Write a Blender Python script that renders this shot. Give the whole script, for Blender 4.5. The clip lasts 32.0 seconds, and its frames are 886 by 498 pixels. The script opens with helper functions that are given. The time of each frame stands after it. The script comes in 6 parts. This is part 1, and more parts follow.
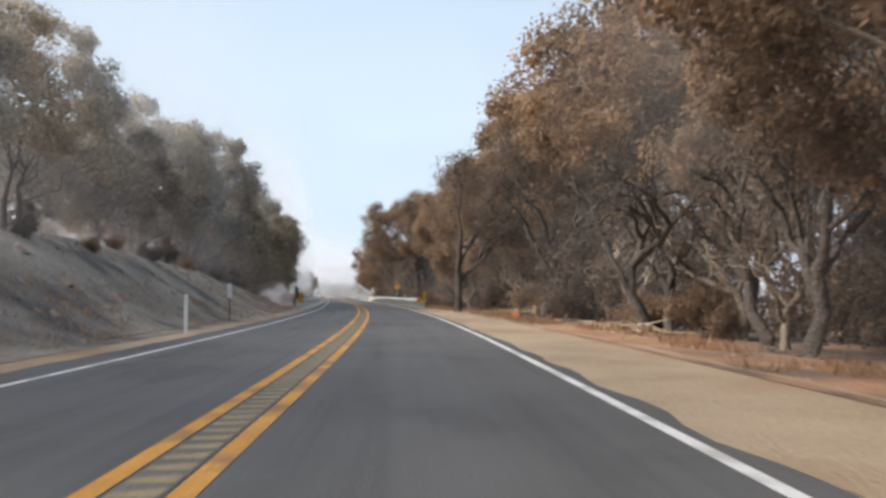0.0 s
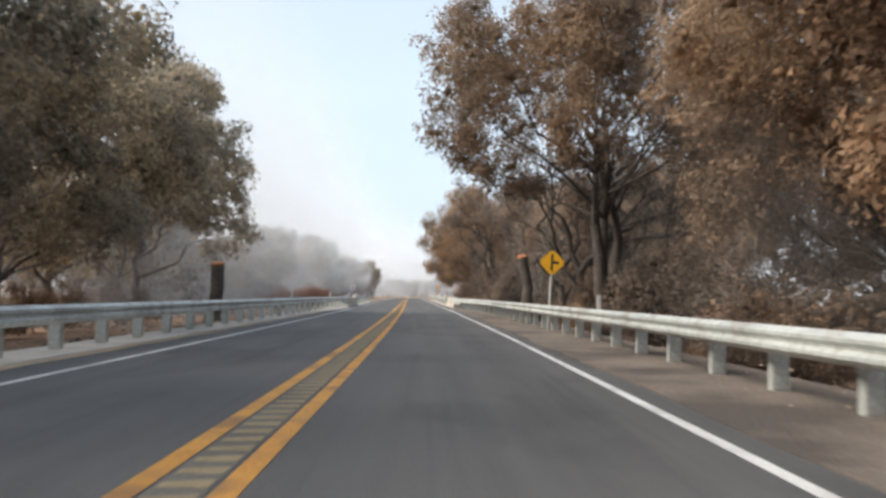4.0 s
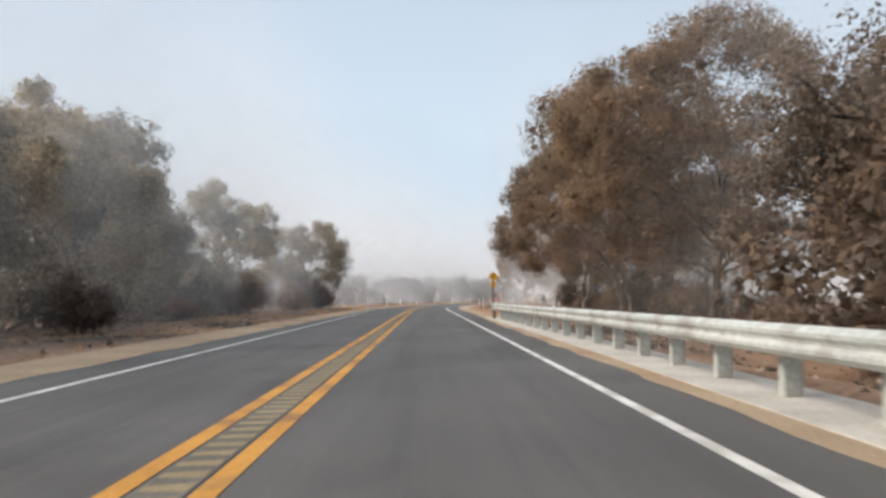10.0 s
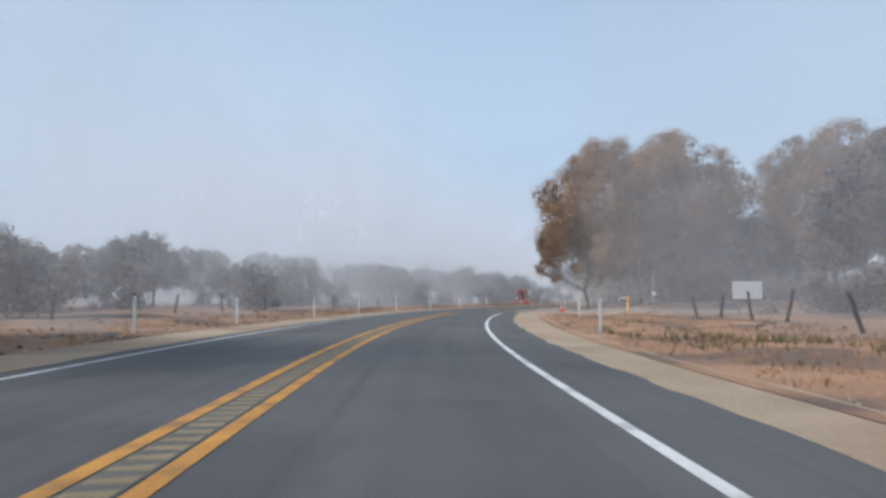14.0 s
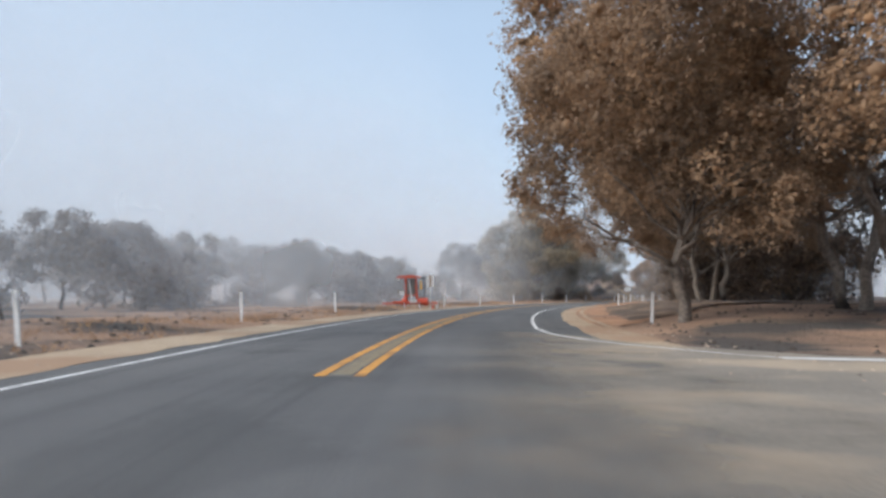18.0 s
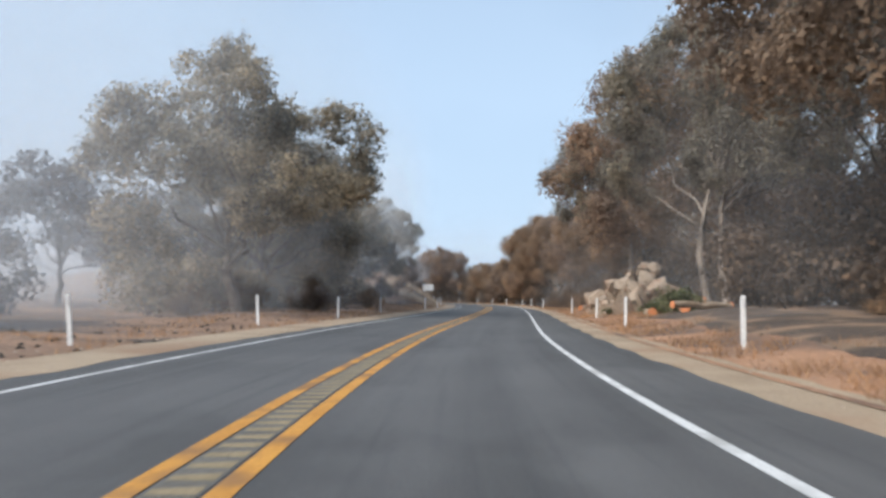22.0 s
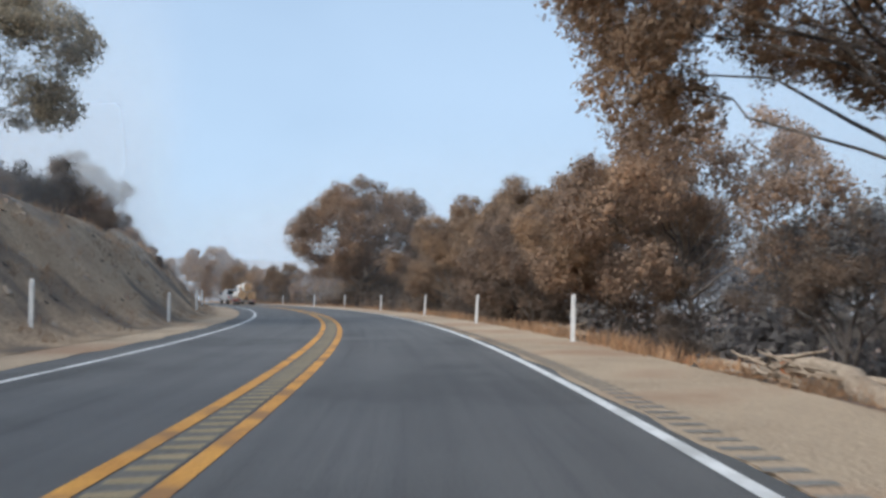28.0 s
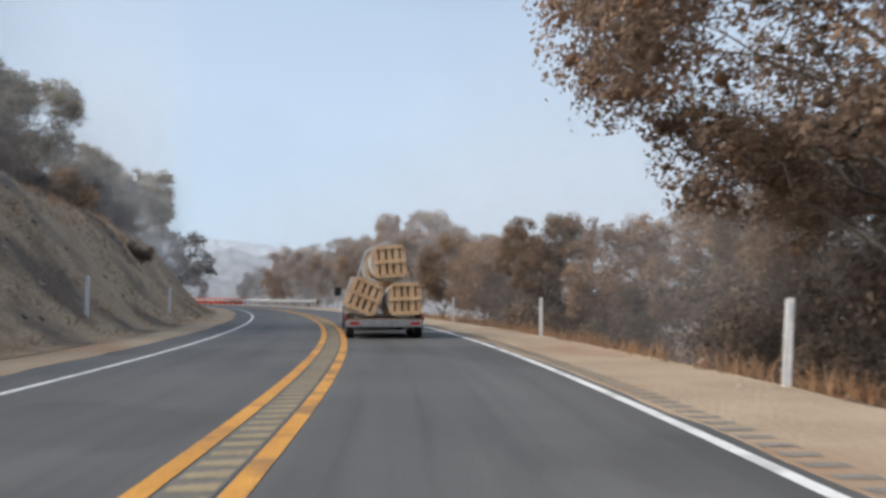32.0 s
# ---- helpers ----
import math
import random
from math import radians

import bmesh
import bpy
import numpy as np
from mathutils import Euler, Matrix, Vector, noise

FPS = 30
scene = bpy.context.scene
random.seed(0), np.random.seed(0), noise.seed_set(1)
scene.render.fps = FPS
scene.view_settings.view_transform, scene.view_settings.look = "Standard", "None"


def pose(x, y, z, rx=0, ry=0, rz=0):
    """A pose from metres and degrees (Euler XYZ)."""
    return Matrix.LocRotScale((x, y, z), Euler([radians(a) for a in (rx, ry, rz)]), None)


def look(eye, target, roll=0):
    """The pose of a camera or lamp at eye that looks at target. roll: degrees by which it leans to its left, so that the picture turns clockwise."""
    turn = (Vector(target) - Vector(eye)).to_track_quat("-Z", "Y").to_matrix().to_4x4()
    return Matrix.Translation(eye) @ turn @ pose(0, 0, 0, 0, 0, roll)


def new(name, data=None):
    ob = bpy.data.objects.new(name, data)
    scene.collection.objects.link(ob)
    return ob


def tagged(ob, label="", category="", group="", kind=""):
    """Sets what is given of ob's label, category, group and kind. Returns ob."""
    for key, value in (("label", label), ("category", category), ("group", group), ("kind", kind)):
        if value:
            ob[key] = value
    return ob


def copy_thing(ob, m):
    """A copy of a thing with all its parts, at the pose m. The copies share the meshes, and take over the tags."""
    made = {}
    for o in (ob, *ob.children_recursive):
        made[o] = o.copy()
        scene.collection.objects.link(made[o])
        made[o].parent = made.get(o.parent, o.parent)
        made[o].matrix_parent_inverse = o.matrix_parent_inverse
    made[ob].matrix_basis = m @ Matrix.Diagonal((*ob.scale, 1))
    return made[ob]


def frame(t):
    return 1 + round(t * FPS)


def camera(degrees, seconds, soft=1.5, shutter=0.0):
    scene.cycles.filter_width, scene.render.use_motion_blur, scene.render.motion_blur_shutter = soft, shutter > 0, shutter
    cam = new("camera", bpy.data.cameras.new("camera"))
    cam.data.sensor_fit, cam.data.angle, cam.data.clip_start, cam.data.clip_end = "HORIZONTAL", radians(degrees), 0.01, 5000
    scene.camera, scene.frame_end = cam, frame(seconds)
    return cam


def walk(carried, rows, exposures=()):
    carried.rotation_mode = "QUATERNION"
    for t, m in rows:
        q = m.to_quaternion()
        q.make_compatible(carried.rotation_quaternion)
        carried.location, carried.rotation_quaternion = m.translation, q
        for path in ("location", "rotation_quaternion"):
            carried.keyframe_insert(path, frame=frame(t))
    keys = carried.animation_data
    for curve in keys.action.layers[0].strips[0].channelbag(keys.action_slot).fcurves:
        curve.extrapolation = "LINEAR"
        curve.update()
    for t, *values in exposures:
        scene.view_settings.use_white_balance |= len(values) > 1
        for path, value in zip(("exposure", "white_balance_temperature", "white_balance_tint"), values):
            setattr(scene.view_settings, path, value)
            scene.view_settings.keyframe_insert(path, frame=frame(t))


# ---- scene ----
cam = camera(58.44, 32.0, soft=3.0, shutter=0.15)

# the drive: seconds, x, y, pitch, roll, yaw (eye height 1.040 m)
EYE = 1.040
ROWS = [
    (0.0, -0.02, 0.00, 3.33, 0.13, -2.42),
    (0.5, -0.03, 8.93, 3.18, 0.51, -1.57),
    (1.0, -0.14, 17.77, 3.41, 0.06, -0.59),
    (1.5, -0.41, 26.72, 3.30, -0.25, 0.53),
    (2.0, -0.82, 35.91, 3.38, -0.56, 1.34),
    (2.5, -1.33, 45.14, 3.42, -0.60, 1.86),
    (3.0, -1.88, 54.09, 3.21, -0.82, 2.64),
    (3.5, -2.52, 62.79, 3.18, -0.95, 3.20),
    (4.0, -3.22, 71.45, 3.31, -1.02, 3.56),
    (4.5, -3.98, 80.10, 3.62, -1.02, 3.85),
    (5.0, -4.76, 88.74, 3.77, -0.59, 4.10),
    (5.5, -5.54, 97.38, 3.90, -0.29, 4.29),
    (6.0, -6.35, 106.01, 3.85, 0.29, 4.39),
    (6.5, -7.17, 114.65, 3.84, 0.38, 4.41),
    (7.0, -8.04, 123.39, 3.84, 0.39, 4.39),
    (7.5, -8.91, 132.55, 4.01, 0.10, 4.50),
    (8.0, -9.83, 142.25, 3.78, 0.35, 4.65),
    (8.5, -10.87, 152.21, 3.74, -0.19, 4.69),
    (9.0, -11.87, 161.71, 3.77, 0.55, 4.59),
    (9.5, -12.84, 170.42, 3.55, 0.18, 4.59),
    (10.0, -13.73, 179.02, 3.57, 0.41, 4.67),
    (10.5, -14.67, 187.86, 3.61, 0.03, 4.76),
    (11.0, -15.64, 196.70, 3.59, 0.16, 4.79),
    (11.5, -16.50, 205.26, 3.48, -0.48, 4.93),
    (12.0, -17.28, 213.35, 3.48, -0.21, 4.92),
    (12.5, -18.00, 221.03, 3.38, -0.11, 4.90),
    (13.0, -18.69, 228.64, 3.47, 0.07, 4.68),
    (13.5, -19.41, 236.29, 3.51, 0.30, 4.38),
    (14.0, -20.16, 243.94, 3.57, -0.30, 4.09),
    (14.5, -20.87, 251.65, 3.53, -0.31, 3.81),
    (15.0, -21.68, 259.39, 3.27, -0.58, 2.85),
    (15.5, -22.25, 267.26, 3.19, -0.76, 1.66),
    (16.0, -22.59, 275.43, 3.27, -0.85, 0.48),
    (16.5, -22.67, 284.08, 3.53, -0.86, -0.54),
    (17.0, -22.48, 293.30, 3.48, -0.49, -2.83),
    (17.5, -21.90, 302.98, 3.36, -0.08, -5.01),
    (18.0, -21.08, 312.82, 3.30, -0.21, -6.44),
    (18.5, -19.85, 322.61, 3.39, -0.12, -8.67),
    (19.0, -18.28, 332.34, 3.36, -0.07, -10.89),
    (19.5, -16.31, 342.15, 3.41, -0.56, -13.14),
    (20.0, -13.94, 352.12, 3.70, -1.21, -15.28),
    (20.5, -11.22, 361.99, 3.41, -0.79, -17.40),
    (21.0, -8.19, 371.47, 3.62, -1.17, -19.43),
    (21.5, -4.94, 380.60, 3.61, -0.32, -21.82),
    (22.0, -1.38, 389.48, 3.55, -0.49, -24.45),
    (22.5, 2.65, 398.11, 3.84, -0.14, -27.08),
    (23.0, 7.03, 406.45, 3.85, -0.54, -29.40),
    (23.5, 11.72, 414.56, 4.07, -0.09, -30.88),
    (24.0, 16.56, 422.62, 3.98, 0.05, -31.25),
    (24.5, 21.36, 430.79, 3.95, -0.10, -30.90),
    (25.0, 26.07, 439.17, 3.64, -0.20, -30.65),
    (25.5, 30.85, 447.65, 3.52, -0.16, -30.60),
    (26.0, 35.60, 456.13, 3.57, 0.02, -29.77),
    (26.5, 40.12, 464.56, 3.80, 0.35, -28.34),
    (27.0, 44.34, 472.94, 3.68, 0.30, -27.68),
    (27.5, 48.34, 481.09, 3.43, 0.16, -26.48),
    (28.0, 51.94, 488.94, 3.36, -0.04, -24.83),
    (28.5, 55.06, 496.70, 3.38, -0.05, -22.68),
    (29.0, 57.91, 504.46, 3.52, -0.11, -20.19),
    (29.5, 60.39, 512.42, 3.65, -0.29, -17.72),
    (30.0, 62.60, 520.80, 3.57, -0.28, -15.29),
    (30.5, 64.68, 529.75, 3.59, -0.17, -12.99),
    (31.0, 66.39, 539.18, 3.59, -0.42, -10.79),
    (31.5, 67.83, 548.74, 3.57, -0.51, -8.31),
    (32.0, 68.83, 558.27, 3.55, -0.19, -5.56),
]
walk(cam, [(t, pose(x, y, EYE, 90 + p, r, w)) for t, x, y, p, r, w in ROWS],
     exposures=[(0.0, 0.25, 6500, 10), (3.0, 0.3, 6450, 10), (5.0, 0.4, 6950, 8), (7.0, 0.1, 6750, 9), (9.0, 0.05, 6900, 9), (11.0, 0.03, 6420, 10), (13.0, -0.25, 5930, 9), (17.0, -0.15, 5850, 8), (20.0, 0.05, 6350, 9), (21.0, 0.05, 6050, 9), (22.0, 0.0, 5900, 7), (23.0, 0.1, 5850, 8), (24.0, 0.1, 5950, 9), (27.0, -0.03, 5830, 7), (28.0, -0.08, 5740, 6), (30.0, -0.08, 6100, 8), (32.0, -0.08, 6200, 9)])

# ------------------------------------------------------------------ light
world = bpy.data.worlds.new("sky")
scene.world = world
scene.cycles.transparent_max_bounces = 48         # many thin veils of mist lie behind one another
world.use_nodes = True
SUN_EL, SUN_AZ = radians(38), radians(-104)      # azimuth clockwise from +y
nt = world.node_tree
sky = nt.nodes.new("ShaderNodeTexSky")
sky.sky_type = "NISHITA"
sky.sun_disc = False
sky.sun_elevation, sky.sun_rotation = SUN_EL, SUN_AZ
sky.air_density, sky.dust_density, sky.ozone_density = 1.2, 3.0, 3.0
haze = nt.nodes.new("ShaderNodeMix")            # morning mist over the clear sky: thick and low, in soft drifts above
haze.data_type = "RGBA"
haze.inputs[7].default_value = (6.05, 7.2, 8.55, 1)
way = nt.nodes.new("ShaderNodeTexCoord")
high = nt.nodes.new("ShaderNodeSeparateXYZ")
nt.links.new(way.outputs["Generated"], high.inputs[0])
low_mist = nt.nodes.new("ShaderNodeMapRange")
low_mist.inputs["From Min"].default_value, low_mist.inputs["From Max"].default_value = 0.02, 0.5
low_mist.inputs["To Min"].default_value, low_mist.inputs["To Max"].default_value = 0.8, 0.46
nt.links.new(high.outputs["Z"], low_mist.inputs["Value"])
drift = nt.nodes.new("ShaderNodeTexNoise")
drift.inputs["Scale"].default_value, drift.inputs["Detail"].default_value = 1.7, 3.0
stretch = nt.nodes.new("ShaderNodeMapping")
stretch.inputs["Scale"].default_value = (1.0, 1.0, 1.8)
nt.links.new(way.outputs["Generated"], stretch.inputs["Vector"])
nt.links.new(stretch.outputs[0], drift.inputs["Vector"])
bank = nt.nodes.new("ShaderNodeMapRange")
bank.inputs["From Min"].default_value, bank.inputs["From Max"].default_value = 0.35, 0.65
bank.inputs["To Min"].default_value, bank.inputs["To Max"].default_value = -0.07, 0.15
nt.links.new(drift.outputs["Fac"], bank.inputs["Value"])
both = nt.nodes.new("ShaderNodeMath")
both.operation, both.use_clamp = "ADD", True
nt.links.new(low_mist.outputs[0], both.inputs[0])
nt.links.new(bank.outputs[0], both.inputs[1])
nt.links.new(both.outputs[0], haze.inputs[0])
nt.links.new(sky.outputs[0], haze.inputs[6])
nt.links.new(haze.outputs[2], nt.nodes["Background"].inputs[0])
nt.nodes["Background"].inputs[1].default_value = 0.119
sun = new("sun", bpy.data.lights.new("sun", "SUN"))
sun.data.energy, sun.data.angle, sun.data.color = 4.4, radians(34), (1.0, 0.90, 0.78)
sun.matrix_world = look((0, 0, 0), (-math.sin(SUN_AZ) * math.cos(SUN_EL), -math.cos(SUN_AZ) * math.cos(SUN_EL), -math.sin(SUN_EL)))

# ------------------------------------------------------------------ road line
STEP = 15.0
HEAD = [0.00, 0.82, 2.08, 3.22, 4.22, 4.76, 5.24, 5.59, 5.79, 5.97, 6.08, 5.96, 5.86, 5.88, 5.94, 5.77, 6.12, 5.48, 2.35, -0.69, -3.35, -6.07, -9.28, -12.40, -15.75, -18.94, -22.64, -26.95, -29.81, -30.14, -29.62, -29.38, -27.55, -26.05, -23.08, -18.85, -14.35, -10.30, -6.59, -2.21, 2.63, 6.47, 9.41, 11.74, 15.5, 20.5, 26, 31.5, 37, 42, 47, 51, 54, 57, 59, 60]


def heading(s):
    i = s / STEP
    if i <= 0:
        return radians(HEAD[0])
    if i >= len(HEAD) - 1:
        return radians(HEAD[-1])
    k = int(i)
    return radians(HEAD[k] + (HEAD[k + 1] - HEAD[k]) * (i - k))


S0, S1 = -140, 860
AXIS = {}
x, y = 0.0, 0.0
for s in range(0, S1 + 1):
    AXIS[s] = (x, y)
    a = heading(s + 0.5)
    x, y = x - math.sin(a), y + math.cos(a)
x, y = 0.0, 0.0
for s in range(0, S0 - 1, -1):
    AXIS[s] = (x, y)
    a = heading(s - 0.5)
    x, y = x + math.sin(a), y - math.cos(a)


def P(s, d, z=0.0):
    """A place s metres along the road and d metres to the right of the driving line."""
    k = max(S0, min(S1 - 1, math.floor(s)))
    f = s - k
    a, b = AXIS[k], AXIS[k + 1]
    h = heading(s)
    return Vector((a[0] + (b[0] - a[0]) * f + d * math.cos(h), a[1] + (b[1] - a[1]) * f + d * math.sin(h), z))


def on_road(s, d, z=0.0, turn=0.0, tilt=0.0, lean=0.0, size=1.0):
    m = Matrix.LocRotScale(P(s, d, z), Euler((radians(tilt), radians(lean), heading(s) + radians(turn))), Vector((size, size, size)))
    return m


def ramp(v, a, b):
    t = max(0.0, min(1.0, (v - a) / (b - a)))
    return t * t * (3 - 2 * t)


def pick(v, pairs):
    """Linear reading of a short table of (s, value)."""
    if v <= pairs[0][0]:
        return pairs[0][1]
    for (a, p), (b, q) in zip(pairs, pairs[1:]):
        if v <= b:
            return p + (q - p) * (v - a) / (b - a)
    return pairs[-1][1]


LINE_R, YEL_R, YEL_L = 1.98, -1.19, -1.70
LINE_L = [(-140, -4.66), (100, -4.69), (150, -4.56), (188, -4.43), (212, -4.55), (254, -4.95), (300, -4.9), (362, -4.76), (498, -4.8), (568, -4.56), (900, -4.6)]
PAVE_R = [(-140, 2.3), (45, 2.3), (70, 2.6), (215, 2.9), (230, 3.2), (300, 3.3), (420, 3.4), (465, 3.3), (495, 2.2), (900, 2.15)]
PAVE_L = [(-140, -5.5), (200, -5.5), (900, -5.6)]
SAND_R = [(-140, 2.4), (45, 2.2), (62, 1.4), (130, 1.1), (215, 1.2), (235, 1.0), (300, 1.6), (330, 1.0), (420, 0.9), (470, 0.9), (500, 1.9), (900, 1.8)]
SAND_L = [(-140, 0.9), (50, 0.9), (62, 0.7), (180, 0.9), (200, 1.3), (900, 1.3)]


def pave_r(s):
    return pick(s, PAVE_R)


def sand_r(s):
    return pave_r(s) + pick(s, SAND_R)


def pave_l(s):
    return pick(s, PAVE_L)


def sand_l(s):
    return pave_l(s) - pick(s, SAND_L)


# banks beside the road: height gained over the run beyond the shoulder
BANK_L = [(-140, 3.0), (30, 3.0), (48, 2.7), (58, 2.0), (66, 0.6), (75, -0.6), (170, -0.3), (240, 0.1), (430, 0.1), (480, 0.6), (492, 1.5), (505, 4.0), (560, 4.5), (620, 5.0), (900, 4.0)]
BANK_R = [(-140, -0.2), (50, -0.3), (75, -1.2), (190, -0.8), (220, 0.1), (300, 0.2), (345, 0.6), (400, 0.4), (425, 0.7), (465, 0.4), (500, -0.6), (530, -1.6), (900, -1.8)]


def ground_z(s, d):
    n = noise.noise(Vector((s * 0.11, d * 0.13, 3.0))) * 0.25 + noise.noise(Vector((s * 0.5, d * 0.5, 9.0))) * 0.07
    n += noise.noise(Vector((s * 0.02, d * 0.02, 5.0))) * 0.3 * ramp(abs(d), 15, 45)
    if d > 0:
        e = d - sand_r(s)
        z = pick(s, BANK_R) * ramp(e, 0, 5.5) * (1 + 0.03 * max(0, min(e - 5, 20)))
    else:
        e = sand_l(s) - d
        z = pick(s, BANK_L) * ramp(e, 0, 5.5) * (1 + 0.04 * max(0, min(e - 5, 20))) * (1 - 0.8 * ramp(e, 30, 70))
    if d > 0:
        flat = ramp(s, 298, 306) * (1 - ramp(s, 332, 342)) * (1 - ramp(d, 40, 60))
        n *= 1 - flat
        z *= 1 - flat
    if e <= 0:
        return -0.03 - 0.12 * ramp(-e, 0.3, 1.2)
    return -0.03 + (z + n * ramp(e, 0.0, 2.5)) * 1.0 - 0.02


def G(s, d, dz=0.0):
    return P(s, d, ground_z(s, d) + dz)


def sit(s, d, dz=0.0, turn=0.0, tilt=0.0, lean=0.0, size=1.0):
    return on_road(s, d, ground_z(s, d) + dz, turn, tilt, lean, size)


# ------------------------------------------------------------------ materials
def mat(name, build):
    m = bpy.data.materials.new(name)
    m.use_nodes = True
    t = m.node_tree
    build(t, t.nodes["Principled BSDF"], t.nodes["Material Output"])
    return m


def node(t, kind, **values):
    n = t.nodes.new(kind)
    for k, v in values.items():
        if k == "scale":
            n.inputs["Scale"].default_value = v
        elif k == "detail":
            n.inputs["Detail"].default_value = v
        elif k == "rough":
            n.inputs["Roughness"].default_value = v
    return n


def colour_ramp(t, fac, stops):
    r = t.nodes.new("ShaderNodeValToRGB")
    el = r.color_ramp.elements
    el[0].position, el[0].color = stops[0][0], (*stops[0][1], 1)
    el[1].position, el[1].color = stops[-1][0], (*stops[-1][1], 1)
    for pos, c in stops[1:-1]:
        e = el.new(pos)
        e.color = (*c, 1)
    t.links.new(fac, r.inputs[0])
    return r.outputs[0]


def mix(t, fac, a, b, mode="MIX"):
    m = t.nodes.new("ShaderNodeMix")
    m.data_type, m.blend_type = "RGBA", mode
    for sock, v in ((m.inputs[0], fac), (m.inputs[6], a), (m.inputs[7], b)):
        if isinstance(v, (int, float)):
            sock.default_value = v
        elif isinstance(v, tuple):
            sock.default_value = (*v, 1)
        else:
            t.links.new(v, sock)
    return m.outputs[2]


def grain(t, scale, detail=6, stops=((0.35, (0, 0, 0)), (0.65, (1, 1, 1))), coord="Object"):
    c = t.nodes.new("ShaderNodeTexCoord")
    n = node(t, "ShaderNodeTexNoise", scale=scale, detail=detail)
    t.links.new(c.outputs[coord], n.inputs["Vector"])
    return colour_ramp(t, n.outputs["Fac"], stops)


def bump(t, b, height, strength, distance=0.02):
    n = t.nodes.new("ShaderNodeBump")
    n.inputs["Strength"].default_value, n.inputs["Distance"].default_value = strength, distance
    t.links.new(height, n.inputs["Height"])
    t.links.new(n.outputs[0], b.inputs["Normal"])


def surface(name, dark, light, scale, fine, rough=0.85, relief=0.4, metal=0.0, stain=None, stain_scale=0.6, depth=0.02, vary=0.0):
    """Two scales of variation: broad patches and fine grain."""
    def build(t, b, out):
        broad = grain(t, scale, 4)
        tiny = grain(t, fine, 8)
        c = mix(t, broad, dark, light)
        c = mix(t, 0.35, c, mix(t, tiny, tuple(v * 0.55 for v in dark), tuple(min(1, v * 1.3) for v in light)))
        if stain:
            c = mix(t, grain(t, stain_scale, 5, ((0.5, (0, 0, 0)), (0.62, (1, 1, 1)))), c, stain)
        if vary:
            o = t.nodes.new("ShaderNodeObjectInfo")
            c = mix(t, vary, c, colour_ramp(t, o.outputs["Random"], ((0, tuple(v * 0.5 for v in dark)), (1, tuple(min(1, v * 1.4) for v in light)))))
        t.links.new(c, b.inputs["Base Color"])
        b.inputs["Roughness"].default_value, b.inputs["Metallic"].default_value = rough, metal
        if relief:
            bump(t, b, tiny, relief, depth)
    return mat(name, build)


def plain(name, c, rough=0.5, metal=0.0, dirt=0.12, glow=0.0):
    def build(t, b, out):
        k = mix(t, grain(t, 9.0, 6), tuple(v * (1 - dirt * 2) for v in c), c)
        t.links.new(k, b.inputs["Base Color"])
        b.inputs["Roughness"].default_value, b.inputs["Metallic"].default_value = rough, metal
        if glow:
            b.inputs["Emission Color"].default_value, b.inputs["Emission Strength"].default_value = (*c, 1), glow
    return mat(name, build)


def leafy(name, stops, soft=0.5):
    """Leaves: a colour for each leaf, broad patches over the crown, light passing through."""
    def build(t, b, out):
        g = t.nodes.new("ShaderNodeNewGeometry")
        c = colour_ramp(t, g.outputs["Random Per Island"], stops)
        o = t.nodes.new("ShaderNodeObjectInfo")
        tint = colour_ramp(t, o.outputs["Random"], ((0.0, (0.75, 0.75, 0.78)), (1.0, (1.15, 1.08, 1.0))))
        c = mix(t, 1.0, c, tint, "MULTIPLY")
        patch = grain(t, 0.35, 3, ((0.4, (0.7, 0.72, 0.75)), (0.62, (1.15, 1.1, 1.0))))
        c = mix(t, 1.0, c, patch, "MULTIPLY")
        ash = grain(t, 0.9, 4, ((0.3, (0.05, 0.05, 0.05)), (0.7, (0.2, 0.2, 0.2))))   # patchy pale tone mixed in, greying the leaf colour as haze would
        c = mix(t, ash, c, (0.47, 0.405, 0.345))
        t.links.new(c, b.inputs["Base Color"])
        b.inputs["Roughness"].default_value = 0.75
        b.inputs["Specular IOR Level"].default_value = 0.2
        tr = t.nodes.new("ShaderNodeBsdfTranslucent")
        t.links.new(c, tr.inputs["Color"])
        m = t.nodes.new("ShaderNodeMixShader")
        m.inputs[0].default_value = soft
        t.links.new(b.outputs[0], m.inputs[1])
        t.links.new(tr.outputs[0], m.inputs[2])
        t.links.new(m.outputs[0], out.inputs["Surface"])
    return mat(name, build)


